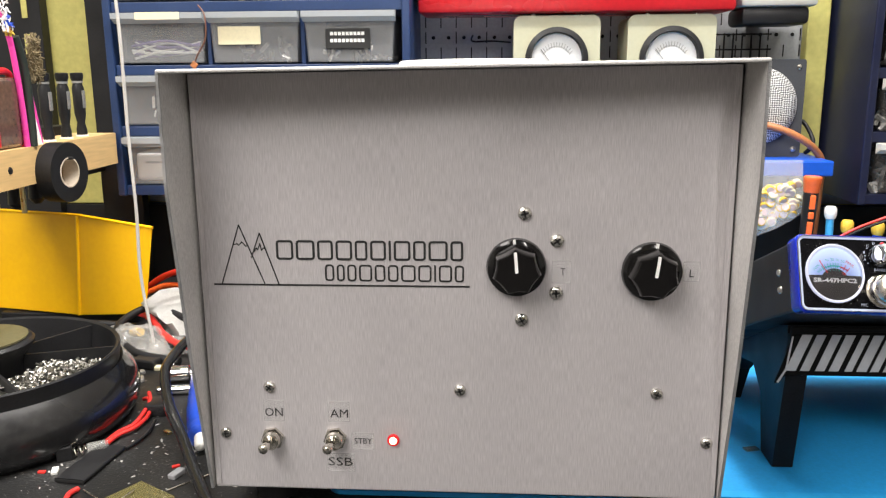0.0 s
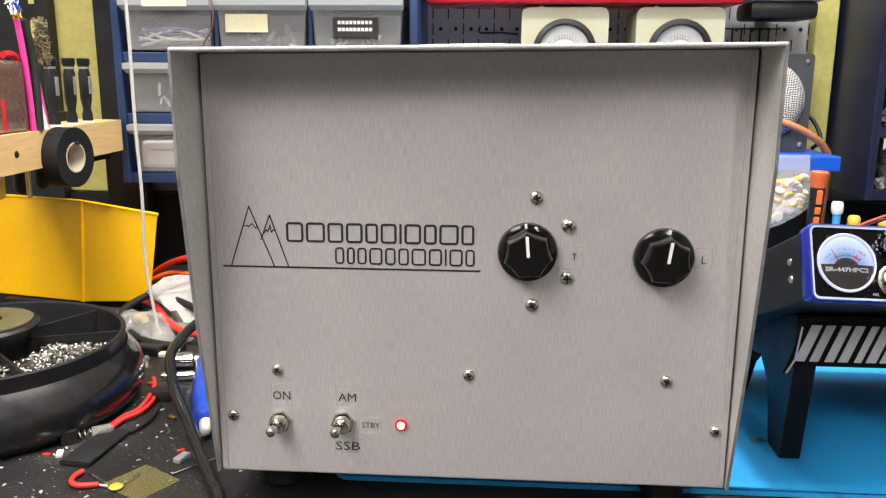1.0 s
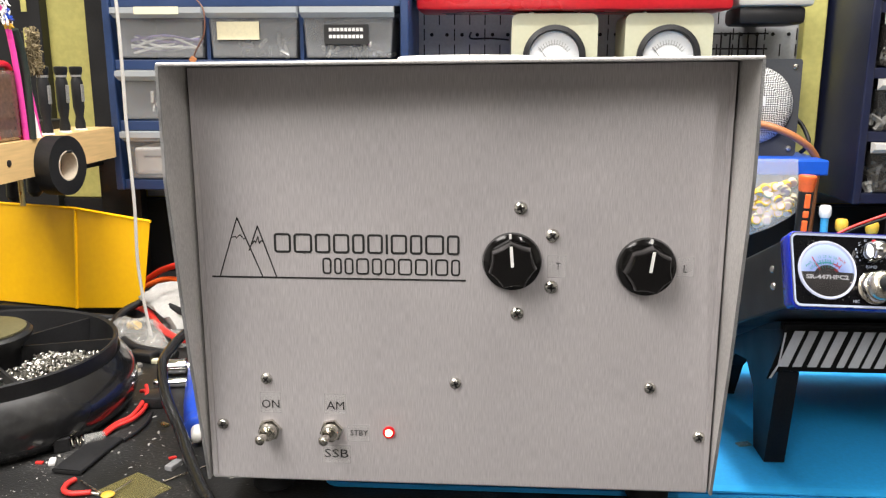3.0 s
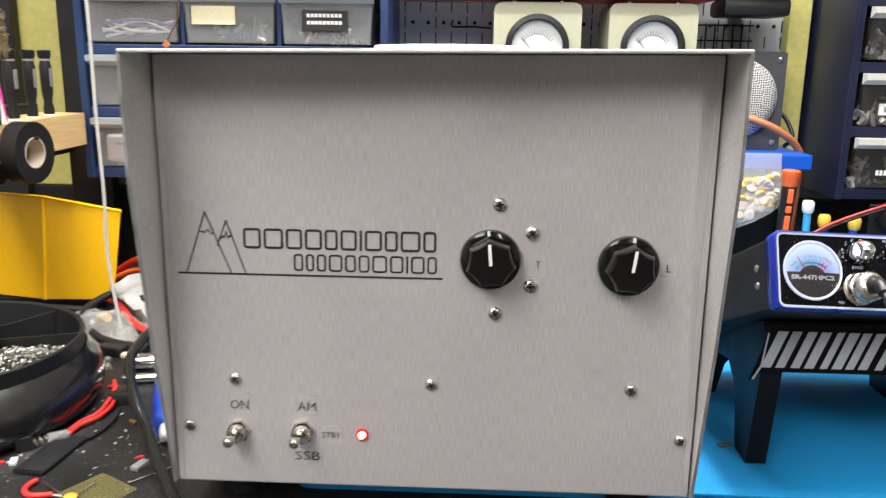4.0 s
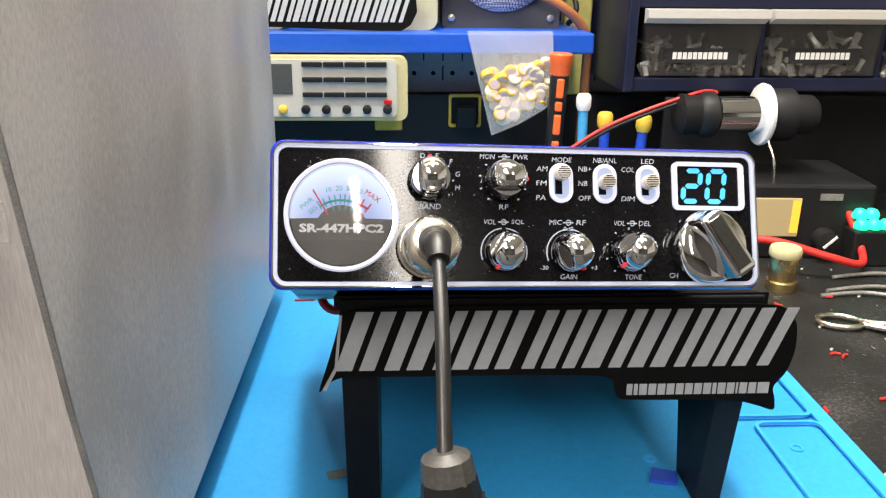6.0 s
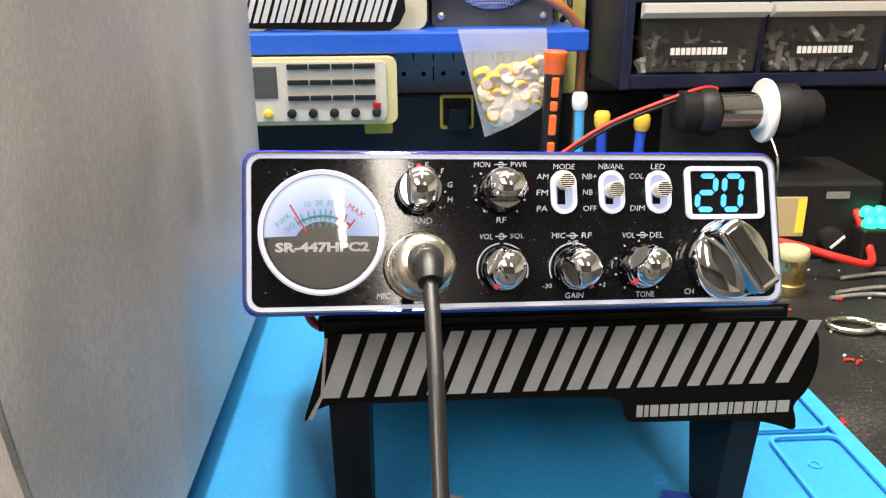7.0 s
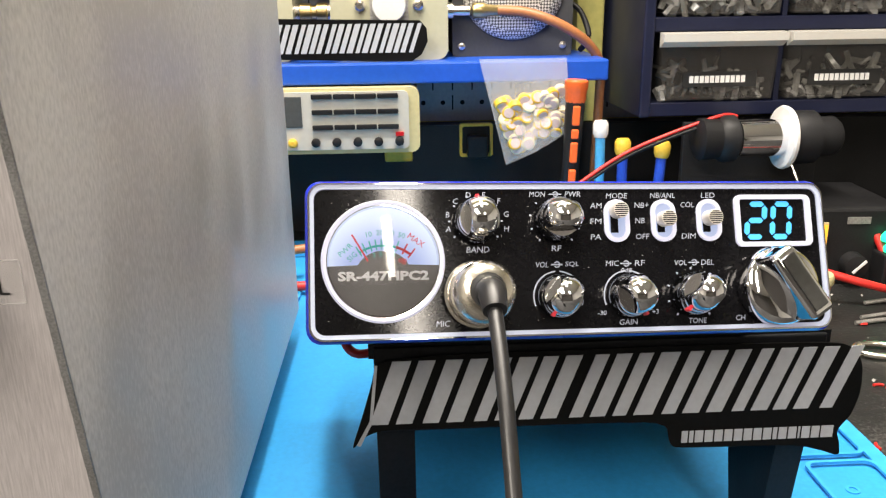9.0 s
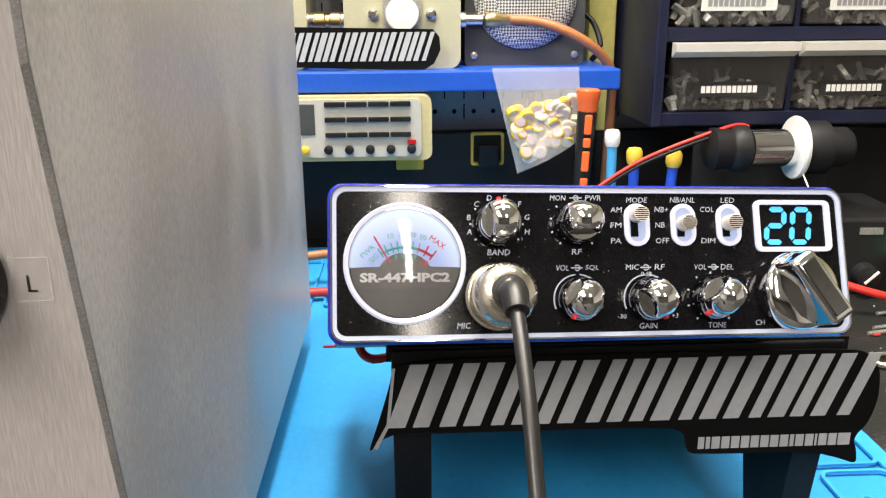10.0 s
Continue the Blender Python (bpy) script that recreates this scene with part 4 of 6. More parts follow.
part("inline_plug", lathe([(0.0030, -0.003), (0.0070, 0.0006), (0.0086, 0.004), (0.0086, 0.026), (0.0080, 0.030), (0.0080, 0.031)], hm, 10), M_RUBBER, mic, "black moulded inline plug", 25)
part("plug_collar", lathe([(0.0078, 0.0305), (0.0070, 0.0370), (0.0036, 0.0388)], hm, 12), M_COLLAR, mic, "dark grey collar", 25)
for k in range(4):
    g = B(-0.0018, 0.0018, -0.0091, -0.0084, 0.010, 0.013)
    box(g, -0.0018, 0.0018, -0.0091, -0.0084, 0.022, 0.025)
    bmesh.ops.transform(g, matrix=hm @ pose(0, 0, 0, 0, 0, 90 * k + 20), verts=g.verts)
    part("moulded_rib", g, M_RUBBER, mic)
part("lower_cable", tube([hB + d * 0.002, to((0.2820, 0.446, 0.065)), to((0.288, 0.432, 0.030)), to((0.296, 0.405, 0.0075)), to((0.330, 0.33, 0.0068))], 0.0026, 12, 8), M_RUBBER, mic, smooth=60)

# power lead of the radio
part("power_lead", tube([to((0.262, 0.72, 0.070)), to((0.222, 0.71, 0.060)), to((0.212, 0.72, 0.078)), to((0.214, 0.76, 0.098)), to((0.25, 0.80, 0.09))], 0.0026, 10), M_REDWIRE, radio, "red power lead", 60)

# ---- behind the bench ----
peg = thing("pegboard", "grey steel pegboard with round holes and slots", "pegboard", at(0, 1.19, 0), kind="structure")
part("board", B(-0.5, 1.2, 0, 0.012, 0.115, 1.2), M_PEG, peg)
holes = bmesh.new()
for i in range(44):
    for k in range(14):
        hx, hz = -0.09 + i * 0.0215, 0.135 + k * 0.0215
        if k % 2 == 0:
            lathe([(0.0026, 0), (0.0026, 0.0006)], at(hx, 0, hz) @ FRONT, 10, holes)
        if k % 2 == 1 or i % 2:
            box(holes, hx - 0.0115, hx - 0.0100, -0.0006, 0.0, hz - 0.008, hz + 0.008)
tagged(part("peg_holes", holes, M_HOLE, peg), kind="stuff")
tagged(part("wall_panel_dark", B(-0.9, 1.4, 1.165, 1.189, 0.0, 0.114), M_BLACK), "black panel low behind the bench", "panel", kind="structure")
for i, (x0, x1, y0) in enumerate(((-0.538, -0.480, 1.12), (-0.800, -0.618, 1.150))):
    up = part("upright", B(x0, x1, y0, y0 + 0.02, 0.0, 1.1, bevel=0.001), M_BLACK)
    tagged(up, "black slotted steel upright on the wall", "upright", "wall uprights", "structure")
tagged(part("wall_strip_yellow", B(0.437, 0.4660, 1.165, 1.186, 0.115, 1.0, bevel=0.002), M_OLIVE), "olive yellow strip of wall", "wall", kind="structure")
tagged(part("wall_strip_yellow", B(-0.640, -0.510, 1.1715, 1.1885, 0.1145, 1.0, bevel=0.002), M_OLIVE), "olive yellow strip of wall", "wall", kind="structure")

for sx, sz in ((-0.640, 0.395), (-0.640, 0.445), (-0.640, 0.345)):
    tagged(part("upright_slot", B(sx - 0.004, sx + 0.004, 1.1485, 1.1495, sz - 0.014, sz + 0.014), M_OLIVE), "slot in the black upright showing the wall", "slot", "upright slots", "structure")

# power outlets
for ox, oz, fill in ((0.247, 0.096, True), (0.331, 0.098, False)):
    po = thing("power_outlet", "yellow power outlet on the dark panel", "outlet", at(ox, 1.16, oz), "power outlets")
    if fill:
        part("plate", B(-0.015, 0.015, 0, 0.006, -0.02, 0.02, bevel=0.002), M_YELLOWCAP, po)
        for sx in (-0.006, 0.006):
            part("slot", B(sx - 0.001, sx + 0.001, -0.0006, 0.0, -0.008, 0.004), M_HOLE, po)
    else:
        part("plate", frame_ring(rrect(0.036, 0.036, 0.003), rrect(0.030, 0.030, 0.002), 0, 0.006), M_YELLOWCAP, po)
        part("socket", B(-0.010, 0.012, -0.012, 0.004, -0.018, 0.006, bevel=0.002), M_BLACK, po)


def parts_cabinet(m, cols, rows, pitch_x, frame_mat, drawer_mat, lip_mat, fill, label):
    """A frame of dividers with drawers; each drawer has a lip, and labels and contents where they show."""
    cab = thing("parts_cabinet", label, "cabinet", m)
    w, ph, dep = pitch_x * cols + 0.020, 0.0775, 0.14
    h = ph * rows + 0.022
    part("side", B(-0.0145, -0.004, -0.004, dep, -0.016, h - 0.003, bevel=0.002), frame_mat, cab)
    part("side", B(w - 0.016, w - 0.0055, -0.004, dep, -0.016, h - 0.003, bevel=0.002), frame_mat, cab)
    part("top", B(-0.0145, w - 0.0055, -0.004, dep, h - 0.002, h + 0.012, bevel=0.002), frame_mat, cab)
    part("back", B(-0.0035, w - 0.0165, dep - 0.003, dep - 0.0005, -0.015, h - 0.003), frame_mat, cab)
    for r in range(rows + 1):
        part("shelf_rail", B(-0.004, w - 0.016, 0.0, dep - 0.004, r * ph - 0.0155, r * ph - 0.0025, bevel=0.001), frame_mat, cab)
    for c in range(1, cols):
        part("divider", B(c * pitch_x - 0.0035, c * pitch_x + 0.0012, 0.003, dep - 0.004, -0.003, rows * ph), frame_mat, cab)
    for r in range(rows):
        for c in range(cols):
            x0, z0 = c * pitch_x + 0.0030, r * ph
            x1, z1 = x0 + pitch_x - 0.0080, z0 + 0.0600
            d = bmesh.new()
            q = lambda e, y, z: [(x0 + e, -0.003 + y, z), (x1 - e, -0.003 + y, z), (x1 - e, dep - 0.02 - y, z), (x0 + e, dep - 0.02 - y, z)]
            rings = [[d.verts.new(p) for p in ring] for ring in (q(0.003, 0.0015, z0), q(0.0, 0.0, z1 - 0.010), q(0.0014, 0.0014, z1 - 0.010), q(0.0044, 0.0030, z0 + 0.0016))]
            for r0, r1 in zip(rings, rings[1:]):
                for k in range(4):
                    d.faces.new((r0[k], r0[(k + 1) % 4], r1[(k + 1) % 4], r1[k]))
            d.faces.new(rings[0][::-1])
            d.faces.new(rings[-1])
            dr = part("drawer", d, drawer_mat, cab)
            lip = prism([(-0.0035, z1 - 0.0115), (-0.0150, z1 - 0.0060), (-0.0155, z1 + 0.0010), (-0.0035, z1 + 0.0020)], x0 - 0.002, x1 + 0.002, "x")
            part("lip", lip, lip_mat, dr)
            fill(dr, r, c, x0, x1, z0, z1)
    return cab


def bars(parent, x0, x1, z, h, y, material, n, rows=1, name="printed_bar"):
    for r in range(rows):
        x = x0
        for i in range(n):
            k = (x1 - x0) / n
            part(name, B(x, x + k * 0.78, y - 0.0002, y, z - r * h * 2.0 - h / 2, z - r * h * 2.0 + h / 2), material, parent)
            x += k


def clutter(x0, x1, y0, y1, z0, z1, n, size, long=1.0):
    """A heap of small odd bits."""
    b = bmesh.new()
    for i in range(n):
        s = size * random.uniform(0.5, 1.3)
        mtx = pose(random.uniform(x0, x1), random.uniform(y0, y1), z0 + (z1 - z0) * random.random() ** 1.6, *(random.uniform(0, 360) for _ in range(3)))
        tmp = B(-s * long, s * long, -s * 0.35, s * 0.35, -s * 0.3, s * 0.3)
        bmesh.ops.transform(tmp, matrix=mtx, verts=tmp.verts)
        me = bpy.data.meshes.new("bits")
        tmp.to_mesh(me)
        tmp.free()
        b.from_mesh(me)
        bpy.data.meshes.remove(me)
    return b


def left_fill(dr, r, c, x0, x1, z0, z1):
    w = x1 - x0
    if r == 2 and c == 0:
        for k in range(14):
            pts = [(x0 + 0.012, random.uniform(0.006, 0.03), z0 + 0.006 + k * 0.0017), (x0 + w * 0.5, random.uniform(0.006, 0.02), z0 + 0.008 + random.random() * 0.02), (x1 - 0.012, random.uniform(0.006, 0.03), z0 + 0.012 + random.random() * 0.016)]
            part("wire_strand", tube(pts, 0.0016, 6, 6), M_PURPLE if k % 2 else M_PAPER, dr)
        part("paper_label", B(x0 + 0.030, x1 - 0.026, -0.0166, -0.0156, z1 - 0.0075, z1 + 0.0015), M_CREAM, dr, "cream paper label")
    elif r == 2 and c == 1:
        part("paper_label", B(x0 + 0.010, x0 + 0.064, -0.0042, -0.0031, z0 + 0.022, z0 + 0.044), M_CREAM, dr, "cream paper label")
        part("contents", clutter(x0 + 0.02, x1 - 0.02, 0.01, 0.08, z0 + 0.005, z0 + 0.03, 16, 0.006), M_GREY, dr)
    elif r == 2 and c == 2:
        lb = part("black_label", B(x0 + 0.026, x0 + 0.082, -0.0042, -0.0031, z0 + 0.016, z0 + 0.040), M_INK, dr, "black label tape with white print")
        bars(lb, x0 + 0.032, x0 + 0.076, z0 + 0.034, 0.0042, -0.0043, M_WHITE, 9, 2)
        part("contents", clutter(x0 + 0.02, x1 - 0.01, 0.01, 0.08, z0 + 0.004, z0 + 0.02, 18, 0.006), M_GREY, dr)
    elif r == 0 and c == 0:
        part("contents", B(x0 + 0.006, x1 - 0.006, 0.004, 0.08, z0 + 0.004, z0 + 0.040, bevel=0.005), M_PAPER, dr, "white boxed parts")
        bars(dr, x0 + 0.02, x0 + 0.06, z0 + 0.028, 0.003, 0.0035, M_GREYMARK, 6)
    elif r == 1 and c == 0:
        part("contents", clutter(x0 + 0.030, x1 - 0.008, 0.01, 0.06, z0 + 0.004, z0 + 0.028, 40, 0.0045, 1.6), M_PAPER, dr)
    else:
        part("contents", clutter(x0 + 0.015, x1 - 0.012, 0.01, 0.08, z0 + 0.004, z0 + 0.026, 16, 0.006), (M_GREY, M_CREAM, M_PURPLE)[(r + c) % 3], dr)


def right_fill(dr, r, c, x0, x1, z0, z1):
    part("contents", clutter(x0 + 0.008, x1 - 0.008, 0.006, 0.05, z0 + 0.004, z0 + 0.034, 44, 0.0055, 1.5), (M_GREY, M_PUTTY)[(r + c) % 2], dr)
    part("contents_row", clutter(x0 + 0.006, x1 - 0.006, 0.004, 0.02, z0 + 0.003, z0 + 0.014, 24, 0.0066, 0.9), M_PAPER, dr)
    if r < 3:
        lb = part("label_strip", B(x0 + 0.022, x1 - 0.020, -0.0042, -0.0031, z0 + 0.012, z0 + 0.026), M_INK if r == 0 else M_PAPER, dr, "printed label strip")
        bars(lb, x0 + 0.028, x1 - 0.030, z0 + 0.019, 0.0065, -0.0043, M_WHITE if r == 0 else M_GREYMARK, 11)


parts_cabinet(at(-0.4620, 1.045, 0.1615), 3, 5, 0.1205, M_BLUEFRAME, M_DRAWER, M_DRAWERLIP, left_fill, "blue parts cabinet with frosted drawers of small parts")
parts_cabinet(pose(0.4880, 1.050, 0.1520, 0, 0, 1), 5, 5, 0.1205, M_NAVY, M_SMOKE, M_SMOKELIP, right_fill, "navy parts cabinet with clear drawers of small parts")

# blue shelf on the pegboard
sh = thing("wall_shelf", "bright blue painted shelf on the pegboard", "shelf", at(0, 1.058, 0))
part("plank", B(-0.06, 0.446, 0, 0.128, 0.1705, 0.1900, bevel=0.002), M_SHELF, sh)
for bx in (0.0, 0.38):
    part("bracket", prism([(0.02, 0.168), (0.130, 0.168), (0.130, 0.120), (0.122, 0.120), (0.118, 0.155)], bx - 0.004, bx + 0.004, "x"), M_BLACK, sh)


def wattmeter(x, y, z, label, sticker):
    wm = thing("wattmeter", label, "meter", at(x, y, z), "wattmeters")
    w, h = 0.110, 0.182
    part("case", prism(rrect(w, h, 0.010, 5, 0, h / 2), 0, 0.088), M_BEIGE, wm, smooth=40)
    bez = part("bezel", ringed([(0.032, 0.0), (0.040, 0.0), (0.040, 0.006), (0.034, 0.008), (0.032, 0.004)], at(0, 0, h - 0.054) @ FRONT, 44), M_BLACK, wm, "round black meter bezel", 40)
    part("dial", lathe([(0.0325, 0.0), (0.0325, 0.001)], at(0, 0, h - 0.054) @ FRONT, 40), M_DIAL, bez, "white dial face")
    b = bmesh.new()
    for k in range(13):
        a = radians(40 + k * 100 / 12)
        stroke([(0.021 * math.cos(a), h - 0.064 + 0.025 * math.sin(a)), (0.026 * math.cos(a), h - 0.064 + 0.031 * math.sin(a))], 0.0008, -0.0014, -0.0011, b)
    stroke([(0.022 * math.cos(radians(a)), h - 0.064 + 0.026 * math.sin(radians(a))) for a in range(40, 141, 10)], 0.0006, -0.0014, -0.0011, b)
    part("scale", b, M_GREY, bez)
    part("needle", stroke([(0.0, h - 0.068), (-0.020, h - 0.042)], 0.0006, -0.0022, -0.0019), M_BLACK, bez)
    pl = part("element_socket", prism(rrect(0.036, 0.036, 0.003, 4, 0, 0.047), -0.004, 0.0), M_GREY, wm, "square metal element socket")
    part("element", lathe([(0.0155, 0.003), (0.0155, 0.012), (0.0145, 0.013), (0.0002, 0.013)], at(0, 0, 0.050) @ FRONT, 32), M_DIAL, pl, "round pale plug-in element", 35)
    for sx in (-0.027, 0.027):
        part("thumb_screw", lathe([(0.0050, 0.0), (0.0050, 0.004), (0.003, 0.006)], at(sx, 0, 0.050) @ FRONT, 16), M_NICKEL, wm, smooth=40)
    for sx in (-1, 1):
        part("coax_port", lathe([(0.008, 0.0), (0.008, 0.006), (0.0055, 0.007), (0.0055, 0.022), (0.0045, 0.023)], at(sx * w / 2, 0.021, 0.044) @ pose(0, 0, 0, 0, 90 * sx, 0), 20), M_NICKEL, wm, smooth=40)
    for sx in (-0.03, 0.03):
        part("top_stud", lathe([(0.003, 0), (0.003, 0.002), (0.001, 0.003)], at(sx, 0.01, h), 12), M_NICKEL, wm)
    if sticker:
        st = part("sticker", prism([(-0.120, 0.004), (-0.02, 0.001), (0.020, 0.0005), (0.029, 0.006), (0.035, 0.018), (0.034, 0.030), (0.028, 0.037), (-0.110, 0.0400), (-0.123, 0.022)], -0.0185, -0.0180), M_STICKER, wm, "black sticker with slanted silver blocks")
        slanted_blocks(st, -0.118, 0.021, 0.0085, 0.0345, (0.45, 1, 1, 1, 1, 1, 1, 0.45, 1, 1, 1), 0.0022, 0.34, -0.0186, M_SILVER)
    return wm


wattmeter(0.2420, 1.085, 0.1900, "sage green wattmeter with a sticker, standing on the shelf", True)
wattmeter(0.0975, 1.085, 0.1900, "sage green wattmeter standing on the shelf", False)

ad = thing("coax_adapter", "brass coax adapter joining the two wattmeters", "adapter", at(0.1565, 1.106, 0.234))
part("sleeve", lathe([(0.0070, 0.0), (0.0086, 0.001), (0.0086, 0.011), (0.0070, 0.012), (0.0070, 0.016), (0.0090, 0.017), (0.0090, 0.026), (0.0075, 0.0275)], pose(0, 0, 0, 0, 90, 0), 22), M_BRASS, ad, smooth=40)

# coax cable from the wattmeter
cx = thing("coax_cable", "brown coax cable with a brass plug", "cable")
part("jacket", tube([(0.347, 1.104, 0.2340), (0.372, 1.098, 0.2320), (0.396, 1.092, 0.2245), (0.420, 1.092, 0.212), (0.438, 1.098, 0.198), (0.449, 1.105, 0.180), (0.452, 1.115, 0.15), (0.452, 1.125, 0.05), (0.452, 1.13, 0.004)], 0.0048, 10), M_COPPERCABLE, cx, smooth=60)
part("plug", lathe([(0.0062, 0.0), (0.0075, 0.002), (0.0075, 0.012), (0.0060, 0.014), (0.0060, 0.026), (0.0050, 0.028)], at(0.3215, 1.106, 0.2340) @ pose(0, 0, 0, 0, 90, 0), 18), M_BRASS, cx, smooth=40)

# small speaker on the shelf
sp = thing("speaker", "dark grey square speaker with a round wire mesh grille", "speaker", at(0.3620, 1.112, 0.190))
SPK = mat("dark_grey_speaker", (0.055, 0.058, 0.064), 0.5, 0.2, 0.12, 60, 0.05)
part("cabinet", prism(rrect(0.118, 0.126, 0.004, 3, 0, 0.063), 0, 0.06), SPK, sp)
GR = bpy.data.materials.new("wire_mesh")
GR.use_nodes = True
nt = GR.node_tree
tc, ck2 = nt.nodes.new("ShaderNodeTexCoord"), nt.nodes.new("ShaderNodeTexChecker")
ck2.inputs["Scale"].default_value = 480
ck2.inputs["Color1"].default_value, ck2.inputs["Color2"].default_value = (0.78, 0.78, 0.76, 1), (0.12, 0.12, 0.12, 1)
mp2 = nt.nodes.new("ShaderNodeMapping")
mp2.inputs["Rotation"].default_value = (0, radians(45), 0)
nt.links.new(tc.outputs["Object"], mp2.inputs[0])
nt.links.new(mp2.outputs[0], ck2.inputs["Vector"])
nt.links.new(ck2.outputs[0], nt.nodes["Principled BSDF"].inputs["Base Color"])
nt.nodes["Principled BSDF"].inputs["Metallic"].default_value, nt.nodes["Principled BSDF"].inputs["Roughness"].default_value = 0.25, 0.35
gg = part("grille", lathe([(0.0505, 0.0002), (0.0500, 0.003), (0.040, 0.007), (0.022, 0.0095), (0.0003, 0.0105)], at(0, 0, 0.066) @ FRONT, 44), GR, sp, "domed silver wire mesh grille", 60)
part("badge", B(-0.012, 0.012, -0.0125, -0.0100, 0.066, 0.078), M_DIAL, gg, "small pale badge")
part("badge_mark", B(-0.008, 0.004, -0.0128, -0.0125, 0.070, 0.073), M_YELLOWCAP, gg)
for sx in (-0.050, 0.050):
    for sz in (0.010, 0.116):
        part("corner_screw", lathe([(0.0036, 0), (0.0034, 0.0012), (0.001, 0.002)], at(sx, 0, sz) @ FRONT, 14), M_NICKEL, sp, smooth=50)
part("lead", tube([(0.062, 0.03, 0.05), (0.072, 0.02, 0.04), (0.076, 0.0, 0.018), (0.070, 0.01, 0.004)], 0.0028, 8), M_RUBBER, sp, smooth=60)

# red tray across the tops of the wattmeters
rt = thing("red_tool_tray", "red plastic tool tray lying across the wattmeters", "tray", at(0, 1.075, 0.3752))
part("shell", B(-0.080, 0.318, 0, 0.095, 0, 0.055, bevel=0.006), M_RED, rt, smooth=40)
part("rim", B(-0.084, 0.322, -0.004, 0.099, 0.055, 0.063, bevel=0.003), M_RED, rt)
bx = thing("black_case", "black case with a pale lid", "case", at(0.372, 1.095, 0.3665))
part("body", B(-0.042, 0.042, 0, 0.07, -0.008, 0.014, bevel=0.006), M_BLACK, bx, smooth=40)
part("lid", B(-0.045, 0.050, -0.004, 0.074, 0.014, 0.034, bevel=0.005), M_PUTTY, bx, smooth=40)
part("hanger", B(-0.01, 0.01, 0.07, 0.097, -0.004, 0.020), M_BLACK, bx)
gw = thing("wire_rack", "black wire rack on the pegboard", "rack", at(0.352, 1.172, 0.33))
for k in range(6):
    part("wire", tube([(-0.034 + k * 0.012, 0, -0.018), (-0.034 + k * 0.012, 0, 0.022)], 0.0012, 6, 2, None, False), M_BLACK, gw)
for z in (0.0, 0.020):
    part("crossbar", tube([(-0.040, -0.0024, z), (0.040, -0.0024, z)], 0.0012, 6, 2, None, False), M_BLACK, gw)
hk = thing("peg_hook", "black wire hook on the pegboard", "hook")
part("wire", tube([(0.040, 1.19, 0.343), (0.015, 1.165, 0.344), (-0.012, 1.165, 0.344), (-0.012, 1.160, 0.352)], 0.0013, 6), M_BLACK, hk)

# counter hung under the shelf
fc = thing("frequency_counter", "putty coloured bench instrument with rows of keys under the shelf", "instrument", at(0.160, 1.045, 0.1085))
part("case", prism(rrect(0.215, 0.060, 0.008, 4, 0, 0.0305), 0.0, 0.11), M_PUTTYEDGE, fc, "yellowed case", 40)
part("front", prism(rrect(0.201, 0.053, 0.005, 4, -0.003, 0.0312), -0.003, 0.0), M_PUTTY, fc)
part("screen", B(-0.026, 0.000, -0.0042, -0.0030, 0.026, 0.054, bevel=0.0006), M_LCDGREY, fc, "grey screen")
for r in range(3):
    for k in range(4):
        part("key", B(0.0090 + k * 0.0200, 0.0280 + k * 0.0200, -0.0060, -0.0030, 0.0235 + r * 0.0140, 0.0280 + r * 0.0140, bevel=0.0008), M_BLACK, fc)
for k in range(5):
    part("jack", lathe([(0.0042, 0.0), (0.0042, 0.004), (0.0024, 0.005)], at(0.0115 + k * 0.0192, -0.003, 0.0120) @ FRONT, 16), M_BLACK, fc, smooth=40)
part("red_cap", B(0.0850, 0.0925, -0.0060, -0.0030, 0.0170, 0.0205), M_RED, fc)
part("yellow_cap", lathe([(0.0045, 0.0), (0.0040, 0.003), (0.002, 0.004)], at(-0.0100, -0.003, 0.0115) @ FRONT, 16), M_YELLOWCAP, fc)
part("hanger", B(-0.05, 0.05, 0.05, 0.09, 0.060, 0.0622), M_BLACK, fc)

# bag of capsules hanging from the shelf
bag = thing("parts_bag", "clear plastic bag of pink and yellow rolls hanging from the shelf", "bag", at(0.3640, 1.050, 0))
bb = bmesh.new()
cols, rws = 9, 9
for layer in (0, 1):
    g2 = []
    for j in range(rws + 1):
        v = j / rws
        zl, zr = 0.1925 - v * 0.0990, 0.1925 - v * 0.0660
        row = []
        for i in range(cols + 1):
            u = i / cols
            left, right = -0.041 + 0.026 * v, 0.040 + 0.006 * v
            bulge = math.sin(math.pi * u) * (0.001 + 0.010 * v) * (1 if layer else -1)
            row.append(bb.verts.new((left + (right - left) * u, bulge + random.uniform(-0.0008, 0.0008), zl + (zr - zl) * u)))
        g2.append(row)
    for j in range(rws):
        for i in range(cols):
            bb.faces.new((g2[j][i], g2[j][i + 1], g2[j + 1][i + 1], g2[j + 1][i]))
part("film", bb, M_BAG, bag, "thin clear film", 60)
